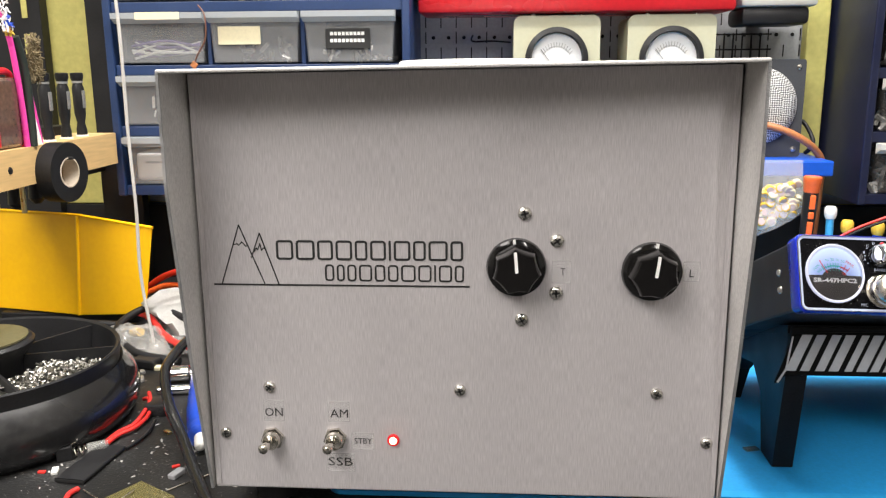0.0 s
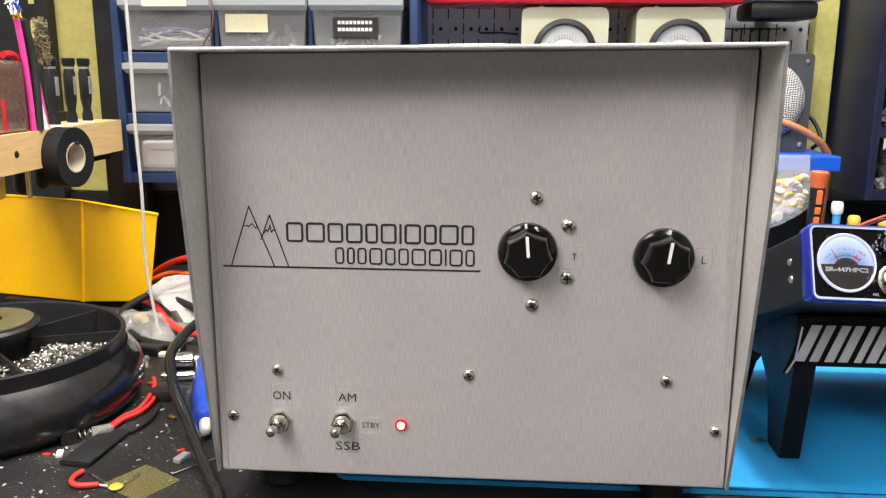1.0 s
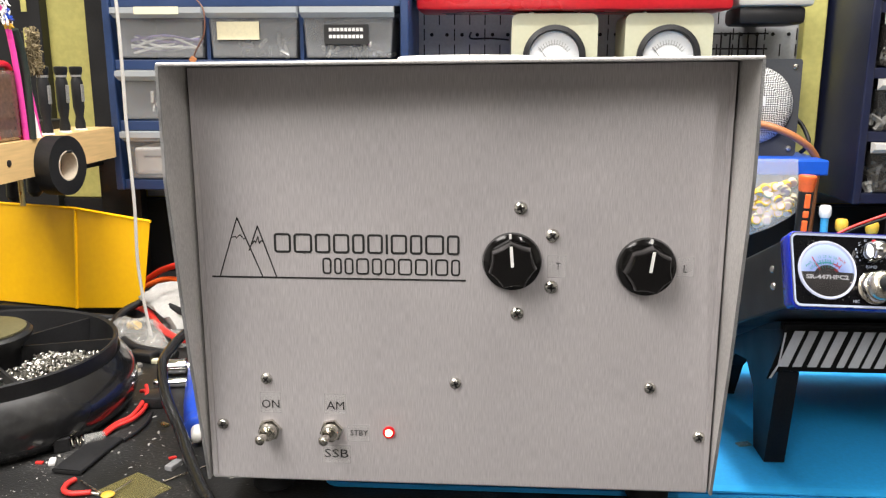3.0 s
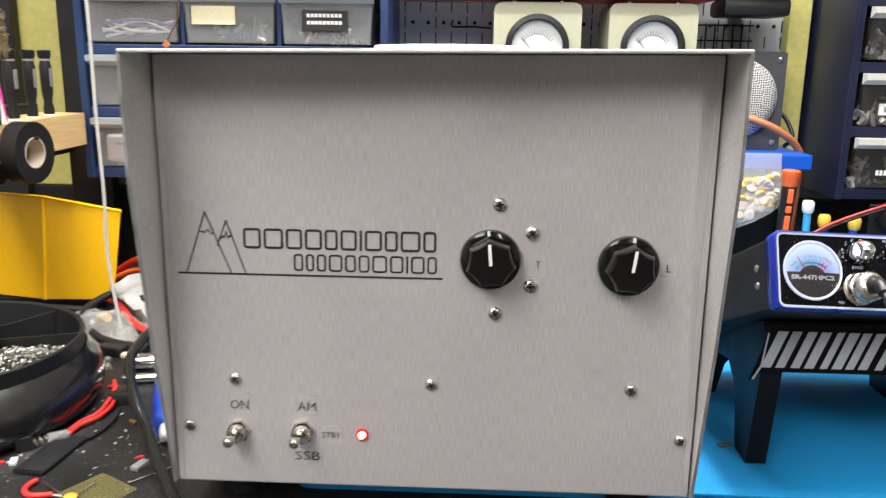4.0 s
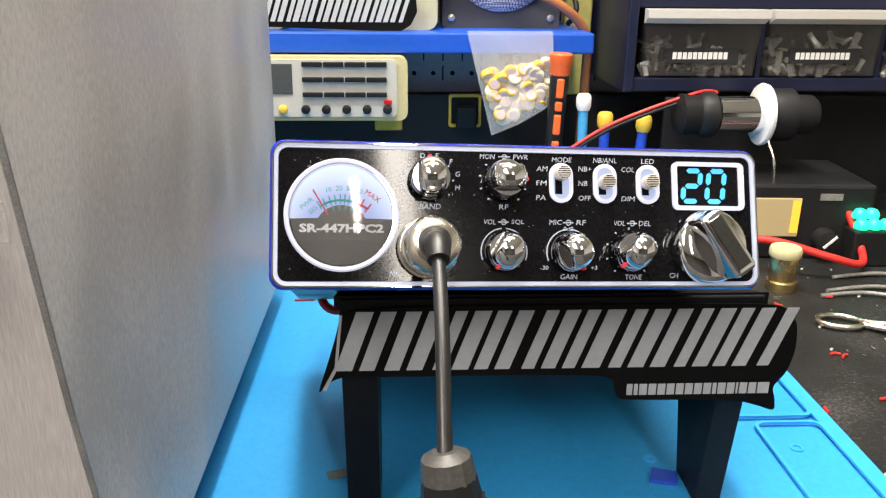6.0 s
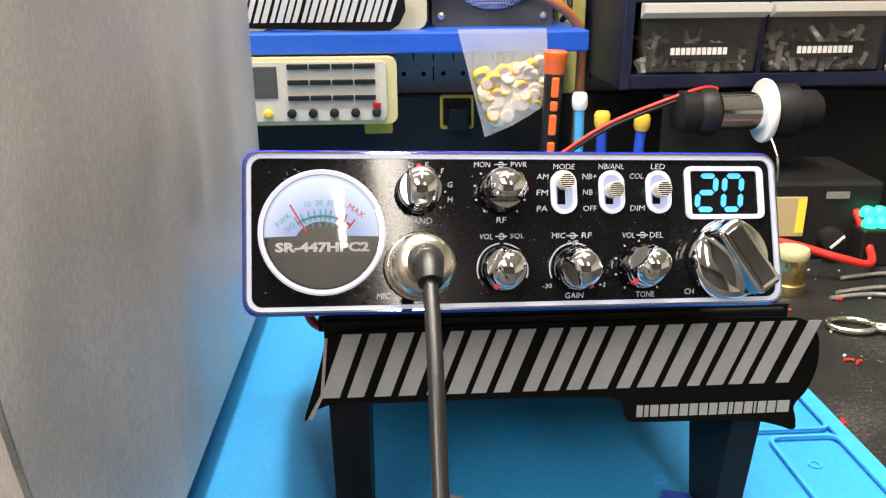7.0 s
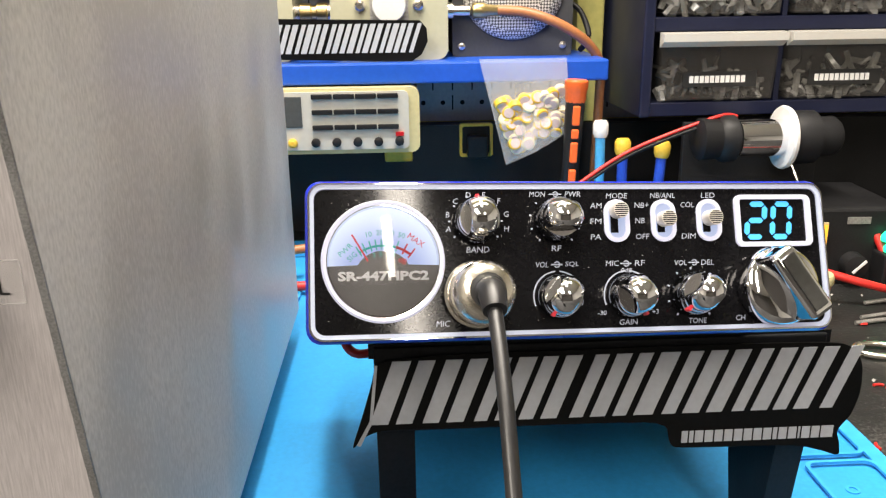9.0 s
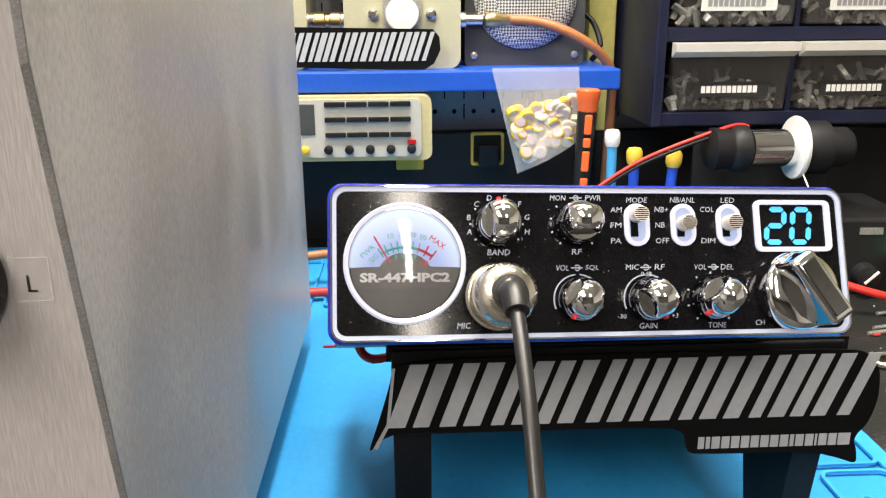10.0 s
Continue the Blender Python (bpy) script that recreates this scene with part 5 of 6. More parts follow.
for k in range(96):
    v = random.uniform(0.42, 0.93)
    u = random.uniform(0.12, 0.90)
    zz = 0.1925 - v * (0.0990 + (0.0660 - 0.0990) * u)
    xx = -0.041 + 0.026 * v + (0.081 - 0.020 * v) * u
    mtx = at(xx, random.uniform(-0.0045, 0.003), zz) @ pose(0, 0, 0, 90 + random.gauss(0, 22), random.gauss(0, 22), 0)
    cp = part("roll", lathe([(0.0050, -0.0040), (0.0062, -0.0034), (0.0062, 0.0022), (0.0054, 0.0028)], mtx, 14), (M_YELLOWCAP, M_CREAM)[k % 2], bag, smooth=40)
    part("end_label", lathe([(0.0048, 0.0026), (0.0046, 0.0031), (0.0002, 0.0032)], mtx, 12), M_PEARL, cp, "pale pink end label")

# upright tools in a holder
hd = thing("tool_holder", "black holder block with upright tools", "holder", at(0.44, 1.02, 0))
part("block", B(-0.06, 0.075, -0.02, 0.03, 0.0, 0.055, bevel=0.003), M_BLACK, hd)
dv = thing("screwdriver", "orange and black screwdriver standing in the holder", "screwdriver", pose(0.4045, 1.025, 0.055, 0, 2, 0))
part("handle", lathe([(0.0060, 0.0), (0.0085, 0.006), (0.0080, 0.05), (0.0090, 0.095), (0.0085, 0.104)], None, 12), M_BLACK, dv, smooth=30)
part("cap", lathe([(0.0085, 0.100), (0.0095, 0.103), (0.0098, 0.111), (0.0108, 0.113), (0.0108, 0.119), (0.0090, 0.1205)], None, 16), M_ORANGE, dv, "orange cap", 40)
for z0, z1 in ((0.080, 0.098), (0.068, 0.077), (0.046, 0.065), (0.012, 0.040)):
    part("inlay", B(-0.0034, 0.0034, -0.0104, -0.006, z0, z1, bevel=0.0015), M_ORANGE, dv, "orange grip inlay")
for px, pz, cap, bodym, r, nm, lab in ((0.432, 0.136, M_WHITE, M_SKYBLUE, 0.0046, "blue_tube", "light blue tube with a white cap"), (0.4530, 0.119, M_YELLOWCAP, M_BLUE, 0.0048, "test_probe", "blue probe with a yellow cap"), (0.4860, 0.116, M_YELLOWCAP, M_BLUE, 0.0048, "test_probe", "blue probe with a yellow cap")):
    tb = thing(nm, lab, "probe", pose(px, 1.018, 0.055, 0, 3 if px > 0.48 else -1, 0))
    part("barrel", lathe([(r * 0.8, 0.0), (r, 0.004), (r, pz - 0.055 - 0.012)], None, 14), bodym, tb, smooth=40)
    part("cap", lathe([(r * 1.2, pz - 0.055 - 0.012), (r * 1.55, pz - 0.055 - 0.008), (r * 1.55, pz - 0.055), (r * 1.2, pz - 0.055 + 0.003)], None, 14), cap, tb, smooth=40)
wr = thing("twin_wire", "red and black twin wire", "wire")
for k, m2 in enumerate((M_REDWIRE, M_BLACK)):
    part("strand", tube([(0.405, 0.995, 0.085 - k * 0.004), (0.455, 1.0, 0.115 - k * 0.004), (0.528, 1.0, 0.1425 - k * 0.004), (0.552, 1.01, 0.142 - k * 0.004)], 0.0017, 8), m2, wr, smooth=60)

# solder spool on a bracket
so = thing("solder_spool", "solder spool with a white flange on a black bracket", "spool", at(0.5620, 1.0, 0.1235))
part("winding", lathe([(0.0165, -0.012), (0.0168, 0.008), (0.0165, 0.030)], pose(0, 0, 0, 0, 90, 0), 28), M_CHROME, so, "shiny wound solder", 40)
part("flange", lathe([(0.0275, 0.028), (0.0285, 0.030), (0.0275, 0.033)], pose(0, 0, 0, 0, 90, 0), 36), M_WHITE, so, "white flange", 40)
part("drum", lathe([(0.013, -0.050), (0.019, -0.046), (0.018, -0.030), (0.021, -0.026), (0.021, -0.016), (0.015, -0.012)], pose(0, 0, 0, 0, 90, 0), 24), M_RUBBER, so, smooth=40)
part("motor", lathe([(0.022, 0.036), (0.024, 0.040), (0.024, 0.056), (0.018, 0.058), (0.018, 0.075), (0.014, 0.080)], pose(0, 0, 0, 0, 90, 0), 24), M_RUBBER, so, smooth=40)
part("bracket", B(-0.050, 0.080, 0.030, 0.036, -0.1235, 0.010, bevel=0.001), M_BLACK, so)
part("arm", B(-0.045, -0.039, 0.0, 0.034, -0.006, 0.006), M_BLACK, so)
part("arm", B(0.070, 0.076, 0.0, 0.034, -0.006, 0.006), M_BLACK, so)
part("loose_end", tube([(0.030, -0.012, -0.012), (0.034, -0.030, -0.035), (0.036, -0.032, -0.055)], 0.0011, 6), M_NICKEL, so)

# small meter with amber screen, jars and leads at the right
ps = thing("bench_meter", "black bench meter with an amber lit screen", "meter", pose(0.622, 0.95, 0, 0, 0, -3))
part("case", B(-0.062, 0.062, 0, 0.10, 0.0, 0.070, bevel=0.003), M_BLACK, ps)
scn = part("screen", B(-0.052, -0.004, -0.0020, 0.0, 0.022, 0.058, bevel=0.001), G_AMBER, ps, "amber lit screen")
part("hot_corner", B(-0.012, -0.005, -0.0026, -0.0020, 0.026, 0.056), G_AMBERHOT, scn)
part("knob", lathe([(0.011, 0.0), (0.010, 0.012), (0.002, 0.014)], at(0.020, 0, 0.020) @ FRONT, 22), M_BLACK, ps, smooth=40)
part("knob_mark", stroke([(0.016, 0.016), (0.026, 0.026)], 0.002, -0.0150, -0.0138), M_WHITE, ps)
part("badge", B(0.012, 0.032, -0.001, 0.0, 0.056, 0.062), M_GREY, ps)
for k in range(5):
    lm2 = solo("green_indicator", lathe([(0.006, 0.0), (0.0065, 0.004), (0.004, 0.008), (0.0005, 0.009)], None, 12), G_GREEN, "glowing green indicator lamp", "lamp", at(0.668 + 0.011 * (k % 3), 0.935 + 0.006 * (k // 3), 0.034 + 0.008 * (k // 3)), "green lamps", smooth=50)
br = thing("terminal_block", "small dark terminal block under green lamps", "block", at(0.678, 0.938, 0))
part("base", B(-0.018, 0.022, -0.010, 0.012, 0, 0.033, bevel=0.002), M_BLACK, br)
jar = thing("flux_jar", "small brass jar with a pale lid on the bench", "jar", at(0.575, 0.880, 0))
part("base", lathe([(0.012, 0.0), (0.0125, 0.002), (0.0125, 0.008), (0.011, 0.009)], None, 24), M_BRASS, jar, smooth=40)
part("glass", lathe([(0.0105, 0.009), (0.0110, 0.012), (0.0110, 0.028), (0.0100, 0.030)], None, 24), M_BRASS, jar, smooth=40)
part("lid", lathe([(0.0122, 0.029), (0.0128, 0.030), (0.0128, 0.035), (0.0118, 0.037), (0.0003, 0.037)], None, 24), M_PUTTYEDGE, jar, "pale lid", 40)
rw = thing("red_lead", "red test lead curling over the bench", "wire")
part("wire", tube([(0.53, 0.93, 0.030), (0.58, 0.915, 0.030), (0.625, 0.90, 0.020), (0.655, 0.905, 0.012), (0.668, 0.93, 0.018), (0.662, 0.95, 0.045)], 0.0035, 10), M_REDWIRE, rw, smooth=60)
fz = thing("forceps", "steel ring handle of a pair of forceps", "tool", pose(0.588, 0.808, 0.0035, 0, 0, -12))
part("ring", tube([(0.016 * math.cos(a * math.pi / 8), 0.011 * math.sin(a * math.pi / 8), 0) for a in range(17)], 0.0022, 8, 3), M_NICKEL, fz, smooth=60)
part("shank", tube([(0.015, -0.003, 0), (0.035, -0.012, 0.001), (0.07, -0.016, 0.001)], (0.0024, 0.0020), 8), M_NICKEL, fz, smooth=60)
part("shank", tube([(0.015, 0.003, 0), (0.032, -0.006, 0.003), (0.07, 0.008, 0.003)], (0.0024, 0.0020), 8), M_NICKEL, fz, smooth=60)
for k, (ax, ay, bx2, by2) in enumerate(((0.60, 0.86, 0.68, 0.845), (0.61, 0.87, 0.70, 0.862), (0.63, 0.90, 0.72, 0.89))):
    lw2 = thing("grey_lead", "grey wire lying on the bench", "wire", group="loose grey wires")
    part("wire", tube([(ax, ay, 0.002), ((ax + bx2) / 2, (ay + by2) / 2 + 0.010, 0.003), (bx2, by2, 0.002)], 0.0018, 6), M_GREY, lw2, smooth=60)
for k, (sx, sy) in enumerate(((0.561, 0.760), (0.566, 0.757), (0.518, 0.688), (0.558, 0.845), (0.605, 0.86), (0.56, 0.70))):
    solo("wire_offcut", tube([(-0.004, 0, 0.0013), (0.0, 0.001, 0.0013), (0.003, 0, 0.0010)], 0.0010, 6, 3), M_REDWIRE, "short red offcut of wire insulation", "offcut", pose(sx, sy, 0, 0, 0, 40 * k), "red offcuts")
solo("yellow_offcut", B(-0.004, 0.004, -0.0025, 0.0025, 0, 0.003, bevel=0.001), M_YELLOWCAP, "small yellow plastic offcut", "offcut", pose(0.519, 0.620, 0, 0, 0, 20))
solo("purple_tab", prism([(-0.008, -0.004), (0.006, -0.006), (0.009, 0.004), (-0.004, 0.006)], 0, 0.002, "z"), M_BLUE, "small purple blue tab beside the stand", "tab", pose(0.395, 0.618, 0.0045, 4, 6, 0))
solo("tape_scrap", prism([(-0.005, -0.003), (0.006, -0.002), (0.005, 0.004), (-0.006, 0.003)], 0, 0.0012, "z"), M_AMBERFILM, "small greenish scrap on the mat", "scrap", pose(0.2285, 0.626, 0.0045, 0, 0, 10))
ls = bmesh.new()
for k in range(170):
    x, y = random.uniform(0.515, 0.95), random.uniform(0.45, 1.0)
    s = 0.0004 + 0.0018 * random.random() ** 2.5
    tmp = pose(x, y, s * 0.3, 0, 0, random.uniform(0, 180))
    q = [tmp @ Vector(p) for p in ((-s * 1.6, -s * 0.5, 0), (s * 1.5, -s * 0.4, 0), (s * 1.2, s * 0.6, s * 0.3), (-s, s * 0.5, s * 0.3))]
    ls.faces.new([ls.verts.new(p) for p in q])
solo("bench_debris", ls, M_GREYSPECK, "pale specks of solder and lint on the bench", "debris", kind="stuff")
for nm, pts, m2 in (("orange_cable", [(0.10, 0.98, 0.028), (0.19, 1.0, 0.034), (0.26, 0.99, 0.026), (0.32, 1.0, 0.012)], M_COPPERCABLE), ("red_cable", [(0.12, 0.95, 0.010), (0.18, 0.955, 0.012), (0.225, 0.93, 0.010), (0.26, 0.93, 0.008)], M_REDWIRE)):
    ob = thing(nm, nm.split("_")[0] + " cable lying on the mat behind the amplifier", "cable")
    part("wire", tube(pts, 0.0042, 10), m2, ob, smooth=60)
bt = thing("crumpled_wrap", "crumpled white plastic wrap behind the radio", "wrap")
part("film", clutter(0.195, 0.25, 0.94, 0.97, 0.008, 0.020, 16, 0.011), M_PAPER, bt)
solo("red_mark_strip", B(-0.008, 0.008, -0.001, 0.001, 0, 0.001), M_REDWIRE, "short red wire on the mat", "offcut", pose(0.186, 0.855, 0.0045, 0, 0, 3))

# ---- left side of the bench ----
rack = thing("tool_rack", "pine tool rack board on the wall with tools standing in it", "rack")
ax, ay, bx_, by_ = -0.462, 0.66, -0.470, 1.035
part("board", prism([(ax, ay), (bx_, by_), (bx_ - 0.055, by_), (ax - 0.055, ay)], 0.190, 0.229, "z"), M_WOOD, rack)
part("back_rail", B(-0.555, -0.526, 0.66, 1.03, 0.192, 0.24, bevel=0.001), M_BLACK, rack)
part("bracket", B(-0.548, -0.53, 0.98, 1.16, 0.170, 0.1905), M_BLACK, rack)
part("screw", lathe([(0.004, 0), (0.0035, 0.0015), (0.001, 0.002)], at(-0.4655, 0.79, 0.209) @ pose(0, 0, 0, 0, 90, 0), 12), M_BLACK, rack)
part("tape_nail", tube([(-0.470, 0.867, 0.2130), (-0.438, 0.865, 0.2140)], 0.0016, 8, 2), M_BLACK, rack)
tp = thing("electrical_tape", "roll of black electrical tape hanging on the rack", "tape", pose(-0.453, 0.866, 0.1985, 0, 90, -7))
part("roll", ringed([(0.0165, -0.0115), (0.0325, -0.0115), (0.0325, 0.0095), (0.0165, 0.0095)], None, 44), M_RUBBER, tp, smooth=30)
part("core", ringed([(0.0150, -0.0098), (0.0166, -0.0098), (0.0166, 0.0098), (0.0150, 0.0098)], None, 36), M_CARD, tp, "cardboard core", 30)


def upright_tool(name, label, cat, x, y, z, lean, profile, material, group=""):
    tl = thing(name, label, cat, pose(x, y, z, lean[0], lean[1], 0), group)
    part("handle", lathe(profile, None, 16), material, tl, smooth=40)
    return tl


for k, (x, y, ln) in enumerate(((-0.484, 0.977, 0), (-0.484, 0.940, 1), (-0.484, 0.902, 0))):
    tl = upright_tool("precision_screwdriver", "black precision screwdriver standing in the rack", "screwdriver", x, y, 0.2292, (0, ln), [(0.0060, 0.0), (0.0062, 0.008), (0.0045, 0.016), (0.0066, 0.028), (0.0068, 0.058), (0.0050, 0.064), (0.0060, 0.066), (0.0075, 0.070), (0.0075, 0.075), (0.006, 0.076)], M_BLACK, "precision screwdrivers")
    part("ring", ringed([(0.0050, 0.0635), (0.0063, 0.0635), (0.0063, 0.0660), (0.0050, 0.0660)], None, 16), M_GREY, tl, "grey ring")
    part("inlay", B(0.0052, 0.0072, -0.0032, 0.0032, 0.034, 0.055, bevel=0.0009), M_GREY, tl, "grey grip inlay")
    part("foot", lathe([(0.0075, 0.0), (0.0070, 0.002)], None, 12), M_PAPER, tl)
tb = thing("toothbrush", "pink toothbrush standing head up in the rack", "toothbrush", pose(-0.470, 0.830, 0.2292, 0, 0, 0))
part("handle", tube([(0, 0.004, 0), (0.0, 0.002, 0.05), (0, -0.004, 0.10), (0, -0.013, 0.135)], (0.0032, 0.0030), 10), M_PINK, tb, smooth=60)
br2 = clutter(-0.001, 0.007, -0.022, -0.010, 0.118, 0.146, 60, 0.0022, 1.4)
part("bristles", br2, M_WHITE, tb, "white blue and yellow bristles")
part("blue_bristles", clutter(0.004, 0.009, -0.020, -0.012, 0.122, 0.132, 24, 0.0018, 1.4), M_BLUE, tb)
part("yellow_bristles", clutter(0.004, 0.009, -0.020, -0.012, 0.114, 0.122, 20, 0.0018, 1.4), M_YELLOWCAP, tb)
tb = thing("toothbrush", "pink and white toothbrush leaning in the rack", "toothbrush", pose(-0.478, 0.868, 0.2292, 9, 0, 0))
part("handle", tube([(0, 0, 0), (0.0, 0.001, 0.03), (0, 0.001, 0.055)], (0.0058, 0.0036), 10), M_PINK, tb, smooth=60)
part("grip", tube([(0.003, -0.004, 0), (0.003, -0.004, 0.03)], (0.0045, 0.002), 8), M_WHITE, tb, smooth=60)
part("neck", tube([(0, 0.001, 0.052), (0, 0.0, 0.068)], (0.0030, 0.0015), 8), M_WHITE, tb, smooth=60)
wb2 = thing("wire_brush", "dark green handled bristle brush standing in the rack", "brush", pose(-0.468, 0.841, 0.2292, 0, 0, 0))
DKG = mat("dark_green_handle", (0.018, 0.026, 0.020), 0.5, 0, 0.2, 60)
part("handle", tube([(0, 0, 0), (0.0, 0.001, 0.05), (0, -0.002, 0.085), (0, -0.012, 0.112)], 0.0048, 10), DKG, wb2, smooth=60)
part("bristles", clutter(-0.003, 0.003, 0.012, 0.029, 0.070, 0.112, 420, 0.0016, 3.2), M_BRISTLE, wb2, "tan bristles")
pk2 = thing("blister_pack", "clear pack with a red edge standing in the rack", "pack", pose(-0.478, 0.805, 0.2292, 0, 0, 0))
part("cover", B(-0.004, 0.006, -0.030, 0.028, 0.0, 0.072, bevel=0.004), mat("brown_tinted_pack", (0.13, 0.07, 0.045), 0.12, 0, 0.4, 40, coat=0.8), pk2)
part("red_edge", tube([(0.001, 0.030, 0.0), (0.001, 0.031, 0.04), (0.001, 0.022, 0.074), (0.001, 0.0, 0.077)], 0.0038, 8), M_RED, pk2, smooth=60)
part("tool", lathe([(0.004, 0.0), (0.005, 0.05), (0.003, 0.06)], at(0.001, 0.005, 0.003), 12), M_BRASS, pk2, smooth=40)
part("red_tip", lathe([(0.006, 0.0), (0.006, 0.03), (0.004, 0.034)], at(0.001, -0.016, 0.003), 12), M_RED, pk2, smooth=40)
for k, (y, h, m2) in enumerate(((0.86, 0.15, M_BLACK), (0.90, 0.13, M_BLACK), (0.76, 0.12, M_BLACK))):
    tl = thing("file_handle", "black tool hanging below the rack", "tool", pose(-0.505, y, 0.1585, 0, 0, 0), "hanging tools")
    part("handle", lathe([(0.004, 0.0), (0.009, 0.006), (0.008, 0.022), (0.010, 0.0315)], None, 12), m2, tl, smooth=40)
tl = thing("brass_rod", "thin brass rod hanging below the rack", "rod", pose(-0.476, 0.825, 0.1600, 0, 0, 0))
part("rod", lathe([(0.0028, 0.0), (0.0028, 0.0300)], None, 10), M_BRASS, tl)
cl = thing("yellow_clamp", "yellow plastic clamp hanging under the rack", "clamp", pose(-0.492, 0.79, 0.1620, 0, 0, 0))
part("jaw", B(-0.008, 0.008, -0.022, 0.010, 0.0, 0.0278, bevel=0.005), M_YELLOWCAP, cl, smooth=40)

# hanging cord
cd = thing("hanging_rope", "white cord hanging down to the bench", "rope")
part("strand", tube([(-0.3675, 0.850, 0.95), (-0.3672, 0.850, 0.60), (-0.3685, 0.850, 0.42), (-0.3672, 0.850, 0.33), (-0.3680, 0.851, 0.24), (-0.3660, 0.850, 0.16), (-0.3685, 0.852, 0.10), (-0.3672, 0.854, 0.06), (-0.3600, 0.852, 0.008)], 0.0018, 8, 8), M_CORD, cd, smooth=60)
part("plug", lathe([(0.004, 0), (0.005, 0.006), (0.003, 0.012)], pose(-0.360, 0.852, 0.003, 30, 0, 0), 12), M_FILM, cd)

# yellow open-fronted bin
bn = thing("yellow_bin", "yellow plastic hopper bin standing on the bench", "bin")
TB = [Vector(p) for p in ((-0.476, 0.930, 0.1395), (-0.374, 0.905, 0.1295), (-0.446, 1.020, 0.1120), (-0.660, 1.085, 0.1080), (-0.640, 0.965, 0.1420))]
BB = [Vector(p) for p in ((-0.487, 0.932, 0.0150), (-0.395, 0.915, 0.0220), (-0.490, 1.08, 0.012), (-0.640, 1.08, 0.012), (-0.625, 0.97, 0.012))]
b = bmesh.new()
ctr = sum(TB, Vector()) / 5
o_t, o_b = [b.verts.new(p) for p in TB], [b.verts.new(p) for p in BB]
i_t = [b.verts.new(p + (ctr - p).normalized() * 0.004) for p in TB]
i_b = [b.verts.new(p + (Vector((ctr.x, ctr.y, p.z)) - p).normalized() * 0.005 + Vector((0, 0, 0.004))) for p in BB]
for i in range(5):
    j = (i + 1) % 5
    b.faces.new((o_b[i], o_b[j], o_t[j], o_t[i]))
    b.faces.new((o_t[i], o_t[j], i_t[j], i_t[i]))
    b.faces.new((i_t[i], i_t[j], i_b[j], i_b[i]))
b.faces.new(o_b[::-1])
b.faces.new(i_b)
bmesh.ops.bevel(b, geom=b.edges[:], offset=0.0010, segments=2, affect="EDGES")
part("hopper", b, M_YELLOW, bn, smooth=30)
part("rim", tube([TB[4], TB[0], TB[1]], 0.0020, 6, 1, None, False), M_YELLOW, bn)
part("seam", tube([TB[0] + Vector((0, -0.0005, -0.002)), BB[0] + Vector((0, -0.0005, 0))], 0.0022, 8, 1, None, False), M_YELLOW, bn)
sb = thing("bin_support", "dark box under the yellow bin", "box", at(-0.51, 1.0, 0))
part("box", B(-0.09, 0.09, -0.05, 0.08, 0.0, 0.0115, bevel=0.002), M_BLACK, sb)

# round rotating screw tray
cr = thing("carousel_tray", "black round sorting tray filled with small screws", "tray", at(-0.430, 0.655, 0))
part("base", lathe([(0.118, 0.0), (0.124, 0.003), (0.1300, 0.014), (0.1310, 0.026), (0.1270, 0.038), (0.1200, 0.047), (0.1175, 0.050), (0.1135, 0.048)], None, 72, None, False), mat("worn_black_tray", (0.010, 0.010, 0.011), 0.22, 0, 0.3, 30, 0.05, second=(0.028, 0.028, 0.028), threshold=(0.55, 0.85), coat=0.5), cr, "glossy black bulging base", 40)
part("dish", ringed([(0.030, 0.030), (0.108, 0.030), (0.1125, 0.062), (0.1155, 0.0635), (0.1165, 0.0620), (0.1115, 0.028), (0.030, 0.026)], None, 72), M_BLACK, cr, "compartment dish", 40)
part("hub", lathe([(0.032, 0.028), (0.036, 0.060), (0.045, 0.070), (0.046, 0.074), (0.044, 0.0765), (0.015, 0.0770), (0.014, 0.090), (0.010, 0.094)], None, 44), M_BLACK, cr, smooth=35)
part("hub_lid", ringed([(0.016, 0.0772), (0.041, 0.0770), (0.041, 0.0785), (0.016, 0.0790)], None, 44), mat("dusty_olive_lid", (0.10, 0.09, 0.045), 0.35, 0, 0.3, 40), cr, "dusty clear lid", 40)
for a in (20, 62, 150, 215, 275, 318):
    d = B(0.034, 0.111, -0.0012, 0.0012, 0.030, 0.0600)
    bmesh.ops.transform(d, matrix=pose(0, 0, 0, 0, 0, a), verts=d.verts)
    part("partition", d, M_BLACK, cr)


def small_screws(n, a0, a1, r0, r1, zmax, long):
    """A heap of little machine screws."""
    b = bmesh.new()
    for k in range(n):
        a, r = radians(random.uniform(a0, a1)), random.uniform(r0, r1)
        m = pose(r * math.cos(a), r * math.sin(a), 0.034 + random.random() * zmax, random.uniform(0, 180), random.uniform(0, 180), random.uniform(0, 360))
        lathe([(0.0022, 0.0), (0.0024, 0.0012), (0.0016, 0.0020)], m, 7, b)
        lathe([(0.0010, -long), (0.0010, 0.0)], m, 6, b)
    return b


for lab, a0, a1, n, lg in (("heap of short steel screws", -40, 18, 900, 0.003), ("heap of longer steel screws", -84, -44, 420, 0.009)):
    ob = solo("screw_heap", small_screws(n, a0, a1, 0.050, 0.106, 0.019, lg), M_HEAP, "loose " + lab + " in the tray", "screws", at(-0.430, 0.655, 0), "screw heaps", "stuff")

# cables and scraps
pc = thing("power_cable", "thick black power cable beside the amplifier", "cable")
